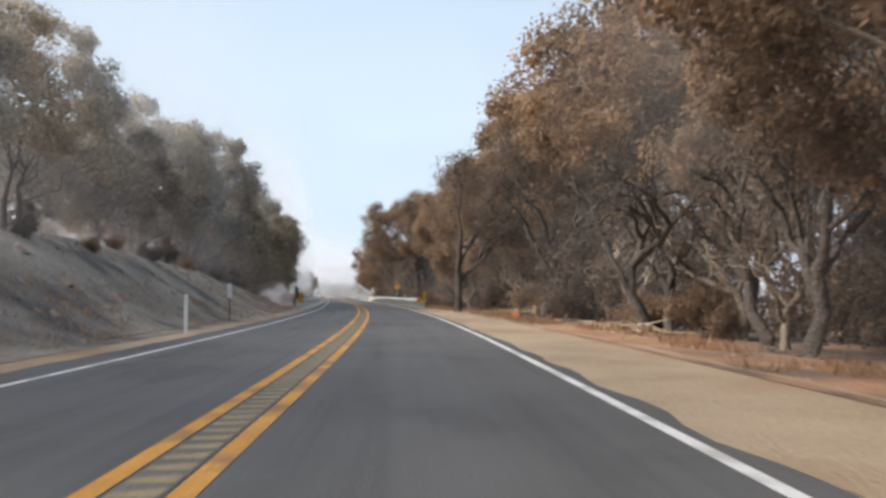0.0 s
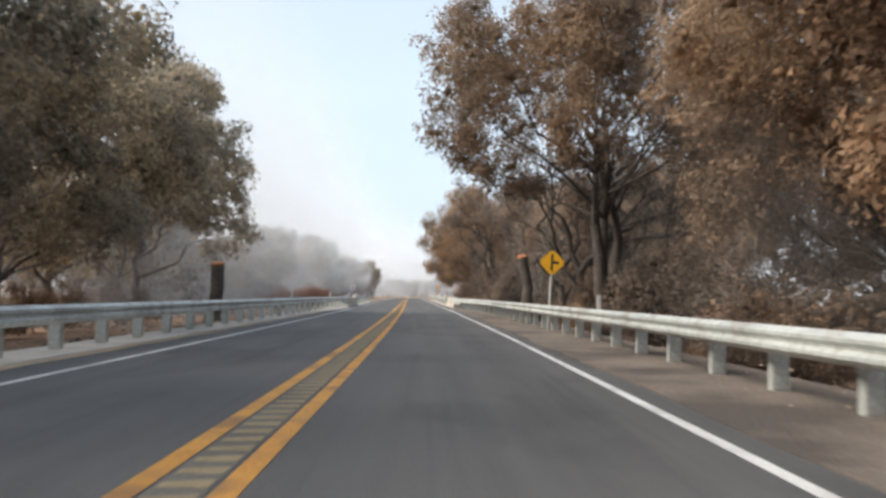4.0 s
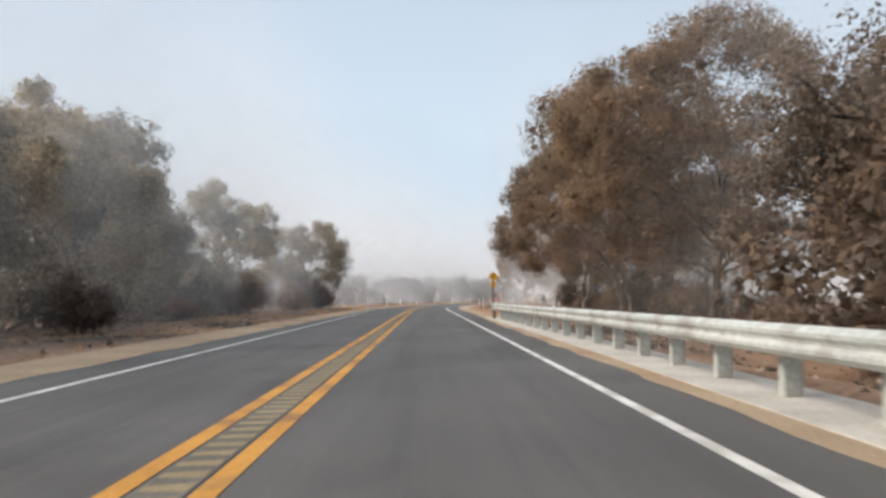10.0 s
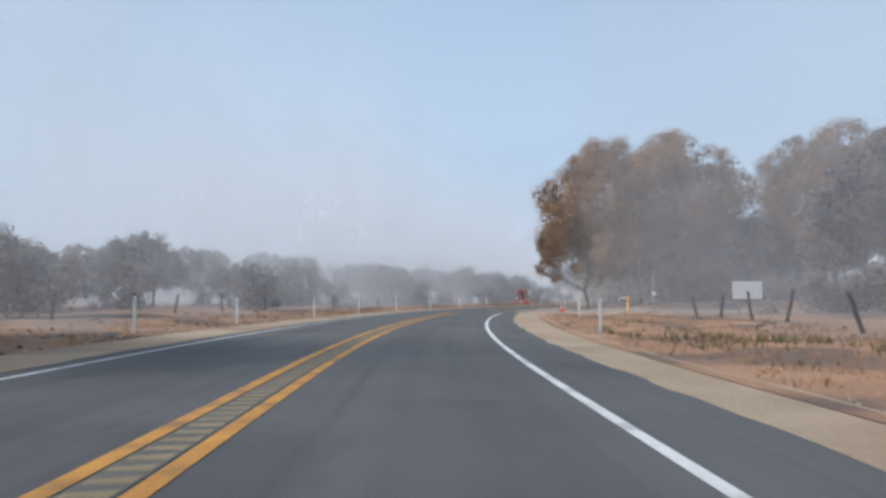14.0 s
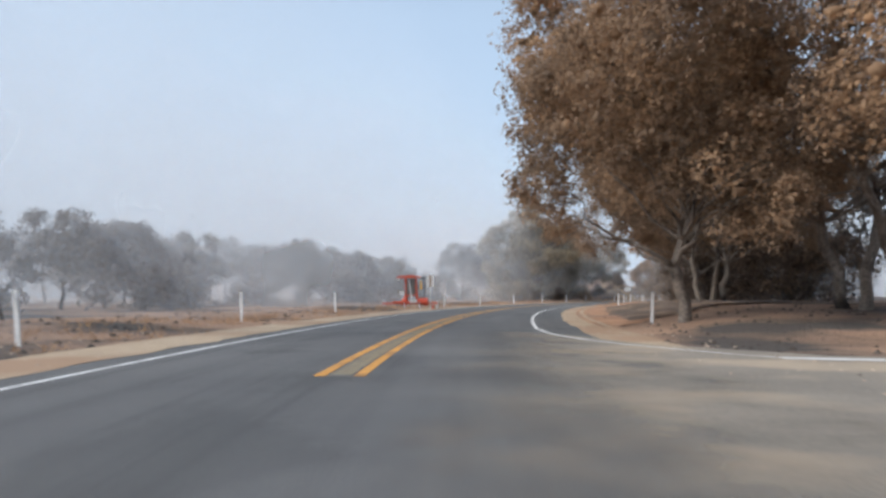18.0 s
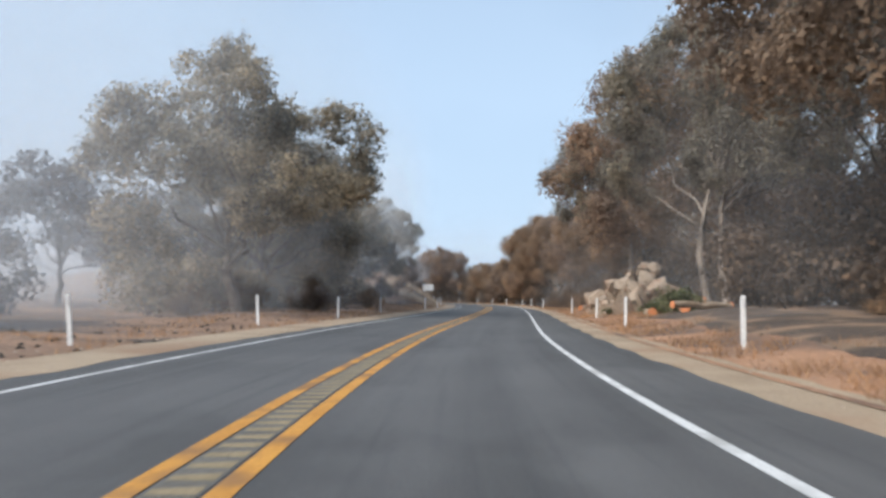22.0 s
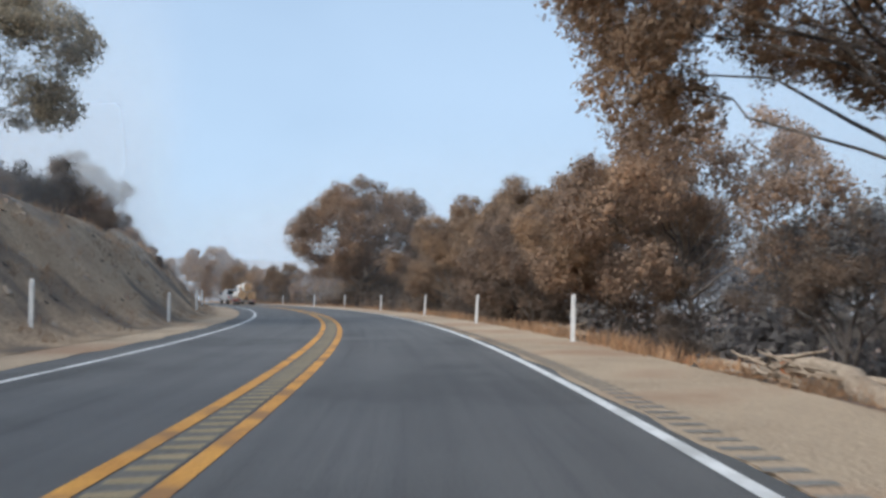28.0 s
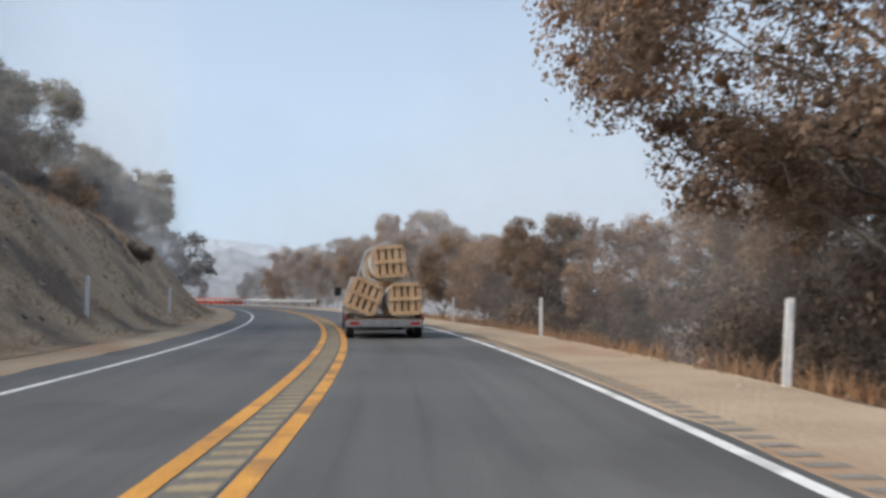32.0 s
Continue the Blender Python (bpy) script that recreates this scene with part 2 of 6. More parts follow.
def worn_asphalt():
    """Asphalt with fine aggregate, broad patches, and streaks and joints that run with the road."""
    def build(t, b, out):
        tiny = grain(t, 55, 8)
        c = mix(t, grain(t, 0.3, 4), (0.082, 0.081, 0.08), (0.12, 0.118, 0.115))
        c = mix(t, 0.4, c, mix(t, tiny, (0.045, 0.044, 0.043), (0.165, 0.161, 0.156)))
        uv = t.nodes.new("ShaderNodeUVMap")
        uv.uv_map = "run"
        for sx, sy, lo, hi, dark in ((1.5, 0.035, 0.40, 0.66, (0.83, 0.83, 0.83)), (5.0, 0.12, 0.52, 0.7, (0.89, 0.89, 0.9)), (0.35, 0.22, 0.55, 0.6, (0.88, 0.88, 0.88))):
            m = t.nodes.new("ShaderNodeMapping")
            m.inputs["Scale"].default_value = (sx, sy, 1)
            t.links.new(uv.outputs[0], m.inputs["Vector"])
            n = node(t, "ShaderNodeTexNoise", scale=1.0, detail=5)
            t.links.new(m.outputs[0], n.inputs["Vector"])
            c = mix(t, 1.0, c, colour_ramp(t, n.outputs["Fac"], ((lo, (1.06, 1.06, 1.06)), (hi, dark))), "MULTIPLY")
        t.links.new(c, b.inputs["Base Color"])
        b.inputs["Roughness"].default_value = 0.8
        bump(t, b, tiny, 0.4, 0.02)
    return mat("asphalt", build)


ASPHALT = worn_asphalt()
ASH_SOIL = surface("ashy_bank_soil", (0.31, 0.262, 0.213), (0.50, 0.425, 0.345), 0.5, 10, 0.97, 0.9, stain=(0.17, 0.15, 0.135), stain_scale=0.35, depth=0.1)
BANK_TAN = surface("tan_bank_soil", (0.40, 0.28, 0.18), (0.60, 0.44, 0.29), 0.4, 10, 0.97, 0.9, stain=(0.22, 0.17, 0.13), stain_scale=0.3, depth=0.1)
SHOULDER_ASPHALT = surface("shoulder_asphalt", (0.18, 0.168, 0.15), (0.28, 0.257, 0.228), 0.5, 45, 0.9, 0.45)
DUSTY_ASPHALT = surface("dusty_asphalt", (0.19, 0.168, 0.142), (0.33, 0.283, 0.228), 0.3, 30, 0.93, 0.4, stain=(0.40, 0.32, 0.235), stain_scale=0.35)


def dust_film(m):
    """Lets the dust thin out over the main road, in drifts."""
    t = m.node_tree
    b, out = t.nodes["Principled BSDF"], next(n for n in t.nodes if n.type == "OUTPUT_MATERIAL")
    at = t.nodes.new("ShaderNodeAttribute")
    at.attribute_name = "dust"
    n = grain(t, 0.8, 5, ((0.3, (0.25, 0.25, 0.25)), (0.7, (1.5, 1.5, 1.5))))
    k = t.nodes.new("ShaderNodeMath")
    k.operation, k.use_clamp = "POWER", True
    inv = t.nodes.new("ShaderNodeMath")
    inv.operation = "DIVIDE"
    inv.inputs[0].default_value = 1.0
    t.links.new(n, inv.inputs[1])
    t.links.new(at.outputs["Fac"], k.inputs[0])
    t.links.new(inv.outputs[0], k.inputs[1])
    clear = t.nodes.new("ShaderNodeBsdfTransparent")
    m2 = t.nodes.new("ShaderNodeMixShader")
    t.links.new(k.outputs[0], m2.inputs[0])
    t.links.new(clear.outputs[0], m2.inputs[1])
    t.links.new(b.outputs[0], m2.inputs[2])
    t.links.new(m2.outputs[0], out.inputs["Surface"])


dust_film(DUSTY_ASPHALT)
SAND = surface("sand", (0.37, 0.275, 0.185), (0.55, 0.425, 0.295), 0.5, 25, 0.95, 0.6, stain=(0.38, 0.25, 0.16), stain_scale=0.25, depth=0.04)
DIRT = surface("dark_dirt", (0.15, 0.125, 0.105), (0.27, 0.22, 0.18), 0.5, 20, 0.95, 0.6, stain=(0.11, 0.09, 0.078), stain_scale=0.4, depth=0.04)
SHADED_BURNT_SOIL = surface("shaded_burnt_soil_surface", (0.075, 0.058, 0.048), (0.17, 0.125, 0.095), 0.5, 12, 0.97, 0.7, stain=(0.30, 0.20, 0.13), stain_scale=0.5, depth=0.06)
NEEDLES = surface("orange_litter_soil", (0.31, 0.165, 0.095), (0.53, 0.31, 0.185), 0.35, 12, 0.97, 0.7, stain=(0.2, 0.135, 0.1), stain_scale=0.3, depth=0.05)
MOUND = surface("rubble_soil", (0.34, 0.25, 0.17), (0.52, 0.38, 0.26), 0.8, 14, 0.97, 0.9, stain=(0.24, 0.19, 0.12), stain_scale=0.9, depth=0.1)
SOIL = surface("soil", (0.19, 0.125, 0.088), (0.46, 0.29, 0.19), 0.22, 9, 0.97, 0.8, stain=(0.08, 0.068, 0.06), stain_scale=0.13, depth=0.08)
YELLOW_PAINT = surface("yellow_paint", (0.50, 0.22, 0.03), (0.68, 0.33, 0.05), 1.2, 30, 0.7, 0.2, stain=(0.32, 0.16, 0.05), stain_scale=1.1)
WHITE_PAINT = surface("white_paint", (0.68, 0.67, 0.65), (0.82, 0.81, 0.79), 1.2, 30, 0.7, 0.2, stain=(0.5, 0.49, 0.47), stain_scale=1.4)
RUMBLE = surface("rumble", (0.12, 0.112, 0.10), (0.19, 0.175, 0.15), 0.8, 30, 0.9, 0.4)
GROOVE = surface("groove", (0.26, 0.205, 0.12), (0.38, 0.30, 0.18), 2, 40, 0.95, 0.4)
STEEL = surface("galvanised_steel", (0.51, 0.54, 0.52), (0.68, 0.71, 0.68), 0.8, 14, 0.5, 0.1, metal=0.3, stain=(0.42, 0.4, 0.37), stain_scale=1.5)
TIMBER = surface("weathered_timber", (0.16, 0.11, 0.075), (0.30, 0.22, 0.16), 2.0, 22, 0.9, 0.5)
CHAR_WOOD = surface("charred_wood", (0.03, 0.026, 0.023), (0.09, 0.07, 0.055), 2.0, 18, 0.95, 0.5)
CONCRETE = surface("concrete", (0.46, 0.42, 0.355), (0.64, 0.60, 0.52), 0.8, 18, 0.9, 0.3, stain=(0.38, 0.345, 0.29), stain_scale=0.5)
CURB = surface("pale_gravel", (0.45, 0.42, 0.38), (0.66, 0.63, 0.58), 0.9, 30, 0.95, 0.6)
BARK = surface("oak_bark", (0.16, 0.135, 0.115), (0.32, 0.27, 0.225), 1.5, 12, 0.95, 0.8, stain=(0.035, 0.03, 0.028), stain_scale=0.5, depth=0.05)
PALE_BARK = surface("pale_bark", (0.22, 0.175, 0.14), (0.44, 0.36, 0.29), 1.2, 12, 0.95, 0.8, stain=(0.08, 0.065, 0.055), stain_scale=0.6, depth=0.05)
BURNT_BARK = surface("burnt_bark", (0.06, 0.053, 0.049), (0.14, 0.12, 0.106), 1.5, 12, 0.95, 0.7, depth=0.05)
ROCK = surface("granite", (0.31, 0.24, 0.18), (0.50, 0.40, 0.31), 0.7, 12, 0.9, 0.6, stain=(0.30, 0.17, 0.11), stain_scale=0.5, depth=0.05, vary=0.4)
POST_WHITE = plain("post_white", (0.86, 0.855, 0.84), 0.55, dirt=0.1)
SIGN_YELLOW = plain("sign_yellow", (0.93, 0.47, 0.015), 0.45, dirt=0.06)
SIGN_BLACK = plain("sign_black", (0.015, 0.015, 0.016), 0.5)
SIGN_WHITE = plain("sign_white", (0.72, 0.72, 0.72), 0.5)
SIGN_BACK = plain("sign_aluminium", (0.36, 0.37, 0.38), 0.5, 0.6)
RED_PAINT = plain("machine_red", (0.62, 0.09, 0.04), 0.45)
CONE_ORANGE = plain("cone_orange", (0.78, 0.09, 0.05), 0.5)
RUBBER = plain("rubber", (0.025, 0.025, 0.026), 0.85)
CHROME = plain("bumper_steel", (0.6, 0.6, 0.6), 0.35, 0.9)
TRUCK_RED = plain("truck_red", (0.25, 0.05, 0.04), 0.4)
TRUCK_WHITE = plain("truck_white", (0.6, 0.6, 0.6), 0.4)
GLASS_DARK = plain("window_glass", (0.02, 0.024, 0.028), 0.12)
CAB_GLASS = plain("cab_glass", (0.16, 0.155, 0.15), 0.25)
LENS_RED = plain("lamp_lens", (0.5, 0.03, 0.02), 0.3)
PALLET = surface("pallet_wood", (0.60, 0.36, 0.19), (0.80, 0.54, 0.33), 3, 25, 0.8, 0.3, vary=0.2)
WRAP = plain("white_wrap", (0.62, 0.6, 0.57), 0.6)
ROPE = plain("strap", (0.45, 0.44, 0.42), 0.8)
CUT_WOOD = plain("cut_wood", (0.62, 0.24, 0.10), 0.85)
LOGWOOD = surface("dead_log", (0.26, 0.19, 0.13), (0.44, 0.35, 0.26), 1.5, 14, 0.95, 0.7)

LEAF_BROWN = leafy("brown_leaves", ((0.0, (0.235, 0.170, 0.122)), (0.35, (0.305, 0.218, 0.150)), (0.7, (0.372, 0.262, 0.174)), (1.0, (0.450, 0.318, 0.208))))
LEAF_RUST = leafy("rust_leaves", ((0.0, (0.226, 0.165, 0.123)), (0.4, (0.314, 0.223, 0.161)), (0.75, (0.402, 0.277, 0.195)), (1.0, (0.490, 0.343, 0.235))))
LEAF_OLIVE = leafy("olive_leaves", ((0.0, (0.194, 0.186, 0.158)), (0.4, (0.315, 0.292, 0.235)), (0.75, (0.430, 0.389, 0.302)), (1.0, (0.567, 0.496, 0.373))))
# haze painted into the leaf colour of the oaks and brush farther off
LEAF_HAZE = leafy("haze_grey_leaves", ((0.0, (0.140, 0.137, 0.142)), (0.4, (0.200, 0.196, 0.199)), (0.75, (0.265, 0.255, 0.252)), (1.0, (0.340, 0.322, 0.310))))
LEAF_SCORCH = leafy("scorched_brush", ((0.0, (0.095, 0.076, 0.066)), (0.5, (0.17, 0.130, 0.104)), (1.0, (0.28, 0.205, 0.152))))
GRASS_DRY = leafy("dry_grass", ((0.0, (0.30, 0.170, 0.090)), (0.5, (0.50, 0.30, 0.165)), (1.0, (0.66, 0.45, 0.27))))
GRASS_GREEN = leafy("green_grass", ((0.0, (0.06, 0.08, 0.03)), (1.0, (0.16, 0.17, 0.07))))


# ------------------------------------------------------------------ building blocks
def part(name, data, material, parent=None, label=""):
    """Links a mesh (or a bmesh) as one object, under a thing or a part."""
    if isinstance(data, bmesh.types.BMesh):
        me = bpy.data.meshes.new(name)
        data.to_mesh(me)
        data.free()
        data = me
    if material and not data.materials:
        data.materials.append(material)
    ob = new(name, data)
    if parent:
        ob.parent = parent
    if label:
        ob["label"] = label
    return ob


def thing(name, label, category, group="", kind=""):
    return tagged(new(name), label, category, group, kind)


def sheet(name, verts, faces, smooth=False):
    me = bpy.data.meshes.new(name)
    me.from_pydata([tuple(v) for v in verts], [], faces)
    if smooth:
        me.polygons.foreach_set("use_smooth", [True] * len(me.polygons))
    me.update()
    return me


def box(bm, x0, y0, z0, x1, y1, z1, bevel=0.0):
    r = bmesh.ops.create_cube(bm, size=1, matrix=Matrix.Translation(((x0 + x1) / 2, (y0 + y1) / 2, (z0 + z1) / 2)) @ Matrix.Diagonal((x1 - x0, y1 - y0, z1 - z0, 1)))
    if bevel:
        edges = list({e for v in r["verts"] for e in v.link_edges})
        bmesh.ops.bevel(bm, geom=edges, offset=bevel, segments=2, affect="EDGES")
    return r


def block(x0, y0, z0, x1, y1, z1, bevel=0.0):
    bm = bmesh.new()
    box(bm, x0, y0, z0, x1, y1, z1, bevel)
    return bm


def rod(bm, a, b, r0, r1=None, sides=8):
    a, b = Vector(a), Vector(b)
    d = b - a
    m = Matrix.Translation((a + b) / 2) @ d.to_track_quat("Z", "Y").to_matrix().to_4x4()
    return bmesh.ops.create_cone(bm, cap_ends=True, segments=sides, radius1=r0, radius2=r0 if r1 is None else r1, depth=d.length, matrix=m)


def rods(pairs, r, sides=8):
    bm = bmesh.new()
    for a, b in pairs:
        rod(bm, a, b, r, None, sides)
    return bm


def slab(bm, outline, y0, y1):
    """An outline in x and z, thick along y."""
    front = [bm.verts.new((x, y0, z)) for x, z in outline]
    back = [bm.verts.new((x, y1, z)) for x, z in outline]
    bm.faces.new(front)
    bm.faces.new(back[::-1])
    n = len(outline)
    for i in range(n):
        bm.faces.new((front[i], back[i], back[(i + 1) % n], front[(i + 1) % n]))
    bmesh.ops.recalc_face_normals(bm, faces=bm.faces)
    return bm


def plate(outline, y0, y1):
    return slab(bmesh.new(), outline, y0, y1)


def tube(verts, faces, points, radii, sides):
    base = len(verts)
    up = Vector((0.3, 0.2, 1))
    for i, (p, r) in enumerate(zip(points, radii)):
        d = (points[min(i + 1, len(points) - 1)] - points[max(i - 1, 0)]).normalized()
        u = d.cross(up if abs(d.dot(up.normalized())) < 0.95 else Vector((1, 0, 0))).normalized()
        w = d.cross(u)
        for k in range(sides):
            a = 2 * math.pi * k / sides
            verts.append(p + (u * math.cos(a) + w * math.sin(a)) * r)
    for i in range(len(points) - 1):
        for k in range(sides):
            a, b = base + i * sides + k, base + i * sides + (k + 1) % sides
            faces.append((a, b, b + sides, a + sides))


def bend(rng, a, b, amount, n=4):
    """A crooked line from a to b."""
    d = (b - a).length
    pts = []
    for i in range(n + 1):
        f = i / n
        j = amount * d * math.sin(math.pi * f)
        pts.append(a.lerp(b, f) + Vector((rng.uniform(-j, j), rng.uniform(-j, j), rng.uniform(-j, j) * 0.6)))
    pts[0], pts[-1] = a.copy(), b.copy()
    return pts


def ico():
    """Corners and faces of a small round hull."""
    bm = bmesh.new()
    bmesh.ops.create_icosphere(bm, subdivisions=1, radius=1)
    v = np.array([q.co[:] for q in bm.verts])
    f = np.array([[q.index for q in w.verts] for w in bm.faces])
    bm.free()
    return v, f


HULL = ico()


def leaves(rng, centres, size, count, name, spray=5, core=0.25):
    """Small leaves gathered in tufts round many clump centres (x, y, z, radius), over small lumps of dense inner growth."""
    c = np.array(centres)
    idx = rng.choice(len(c), count, p=c[:, 3] ** 2 / (c[:, 3] ** 2).sum())
    own = np.arange(count) // spray * spray
    idx = idx[own]
    d = rng.normal(size=(count, 3))
    d[:, 2] += 0.25
    d /= np.linalg.norm(d, axis=1, keepdims=True)
    d = d[own]
    rad = np.clip(np.abs(rng.normal(0.88, 0.16, (count, 1))), 0.3, 1.5)[own]
    p = c[idx, :3] + d * rad * c[idx, 3:4] * np.array([1.0, 1.0, 0.85]) + rng.normal(size=(count, 3)) * size * 1.25
    n = d + rng.normal(size=(count, 3)) * 0.5 + np.array([0, 0, 0.25])
    n /= np.linalg.norm(n, axis=1, keepdims=True)
    u = np.cross(n, rng.normal(size=(count, 3)))
    u /= np.linalg.norm(u, axis=1, keepdims=True)
    w = np.cross(n, u)
    k = size * rng.uniform(0.55, 1.35, (count, 1))
    verts = [np.stack([p - u * k * 0.85 - w * k * 0.35, p + u * k * 0.85 - w * k * 0.3, p + w * k * 0.75], 1).reshape(-1, 3)]
    faces = [np.arange(count * 3).reshape(-1, 3)]
    total = count * 3
    if core:
        v, f = HULL
        m = len(c)
        q = c[:, None, :3] + v[None] * np.array([1, 1, 0.85]) * c[:, None, 3:4] * core * rng.uniform(0.5, 1.2, (m, len(v), 1))
        verts.append(q.reshape(-1, 3))
        faces.append((f[None] + np.arange(m)[:, None, None] * len(v) + total).reshape(-1, 3))
    verts, faces = np.concatenate(verts), np.concatenate(faces)
    me = bpy.data.meshes.new(name)
    me.vertices.add(len(verts))
    me.vertices.foreach_set("co", verts.ravel())
    me.loops.add(len(faces) * 3)
    me.loops.foreach_set("vertex_index", faces.ravel())
    me.polygons.add(len(faces))
    me.polygons.foreach_set("loop_start", np.arange(len(faces)) * 3)
    me.update()
    me.validate()
    return me


def oak(seed, height, spread, leaf, count, leaf_mat, bark_mat, label, low=0.28, lobes=15, lobe=0.34, gap=0.08, lean=0.0, trunks=1, twigs=4, name="oak_tree", clumps_each=16, girth=1.0, skew=(0.0, 0.0)):
    """A broad oak: forked trunk, crooked limbs out to rounded boughs, each bough covered with clumps of small leaves."""
    rng, nr = random.Random(seed), np.random.default_rng(seed)
    root = thing(name, label, "tree")
    verts, faces, clumps, masses = [], [], [], []
    mid, half = height * (low + 1) / 2, height * (1 - low) / 2
    centre = Vector((lean * height * 0.3 + skew[0] * spread, skew[1] * spread, mid))
    boughs = []
    turn = rng.uniform(0, 6.28)
    for i in range(lobes):
        up = -0.8 + 1.75 * (i + 0.5) / lobes + rng.uniform(-0.1, 0.1)
        up = max(-0.85, min(0.97, up))
        a = turn + 2.4 * i + rng.uniform(-0.45, 0.45)
        out = math.sqrt(max(0.02, 1 - up * up * (1 if up > 0 else 0.3))) * rng.uniform(0.52, 0.86)
        r = spread * lobe * rng.uniform(0.7, 1.2) * (0.8 if up < -0.4 else 1.0)
        q = centre + Vector((math.cos(a) * out * spread, math.sin(a) * out * spread, up * half * rng.uniform(0.62, 0.84)))
        q.z = max(height * low + r * 0.5, min(height - r * 0.55, q.z))
        boughs.append((q, r))
    boughs.append((centre + Vector((0, 0, half * 0.15)), spread * 0.42))
    ends = []
    for k in range(trunks):
        off = Vector((rng.uniform(-0.5, 0.5), rng.uniform(-0.5, 0.5), 0)) * (trunks > 1) * spread * 0.25
        fork = Vector((rng.uniform(-1, 1) * 0.05 * height + lean * height * 0.3, rng.uniform(-1, 1) * 0.05 * height, height * max(0.16, low * rng.uniform(0.7, 0.95)))) + off
        g = (0.014 * height + 0.06) * girth / math.sqrt(trunks)
        tube(verts, faces, bend(rng, off + Vector((0, 0, -0.4)), fork, 0.06, 4), [g * 1.55, g * 1.1, g, g * 0.95, g * 0.85], 9)
        tip = fork.lerp(centre, 0.8) + Vector((rng.uniform(-1, 1), rng.uniform(-1, 1), 0.6)) * spread * 0.12
        leader = bend(rng, fork, tip, 0.07, 5)
        tube(verts, faces, leader, [g * 0.8, g * 0.66, g * 0.52, g * 0.4, g * 0.28, g * 0.14], 7)
        ends.append((leader, g))
    for j, (q, r) in enumerate(boughs):
        leader, g = min(ends, key=lambda e: (e[0][0] - q).length) if j % 3 else ends[j % trunks]
        k = max(0, min(4, int(5 * (q.z - leader[0].z) / max(1.0, height - leader[0].z) - 0.6)))
        limb = bend(rng, leader[k], q, 0.1, 5)
        g1 = g * rng.uniform(0.28, 0.45) * (1 - 0.12 * k)
        tube(verts, faces, limb, [g1, g1 * 0.85, g1 * 0.68, g1 * 0.5, g1 * 0.33, g1 * 0.18], 6)
        if rng.random() < gap:
            continue
        if rng.random() > gap * 2:
            masses.append((*q, r * 0.55))
        away = q - centre
        away = away.normalized() if away.length > 0.1 else Vector((0, 0, 1))
        for n in range(clumps_each):
            d = Vector((rng.gauss(0, 1), rng.gauss(0, 1), rng.gauss(0.15, 1))).normalized()
            if d.dot(away) < -0.35:
                d = -d
            p = q + Vector((d.x, d.y, d.z * 0.85)) * r * rng.uniform(0.72, 1.0)
            if any((p - o).length < w * 0.62 for o, w in boughs) or p.z > height * 1.03:
                continue
            clumps.append((*p, r * rng.uniform(0.26, 0.42)))
            if n < twigs:
                tube(verts, faces, bend(rng, limb[4], p + d * r * 0.3, 0.12, 3), [g1 * 0.26, g1 * 0.2, g1 * 0.13, g1 * 0.05], 4)
    part("trunk", sheet("trunk", verts, faces, True), bark_mat, root)
    part("crown", leaves(nr, clumps + masses, leaf, count, "crown", 6), leaf_mat, root)
    return root


def bare_tree(seed, height, spread, bark_mat, label, leaf_mat=None, count=0, name="bare_oak_tree", depth=5):
    """A leafless oak with crooked limbs down to fine twigs."""
    rng, nr = random.Random(seed), np.random.default_rng(seed)
    root = thing(name, label, "tree")
    verts, faces, tips = [], [], []

    def grow(p, d, length, r, level):
        q = p + d * length
        pts = bend(rng, p, q, 0.1, 3)
        tube(verts, faces, pts, [r, r * 0.88, r * 0.78, r * 0.68], 8 if level == depth else (5 if level > 2 else 3))
        if level == 0:
            tips.append((*q, spread * (0.05 if count < 1000 else 0.11)))
            return
        for k in range(rng.randint(2, 3) + (level == depth)):
            out = Vector((rng.gauss(0, 1), rng.gauss(0, 1), rng.gauss(0.25, 0.5))).normalized()
            nd = (d * rng.uniform(0.5, 0.95) + out * rng.uniform(0.55, 0.95) * (spread / height + 0.35)).normalized()
            if nd.z < -0.1:
                nd.z *= -0.3
            grow(q if k else pts[2], nd.normalized(), length * rng.uniform(0.62, 0.86), r * rng.uniform(0.5, 0.68), level - 1)

    grow(Vector((0, 0, -0.3)), Vector((rng.uniform(-0.15, 0.15), rng.uniform(-0.15, 0.15), 1)).normalized(), height * 0.27, 0.021 * height + 0.04, depth)
    part("trunk", sheet("trunk", verts, faces, True), bark_mat, root)
    if count:
        part("crown", leaves(nr, [t for t in tips if rng.random() < 0.5], 0.085, count, "crown", 5, core=0), leaf_mat, root)
    return root


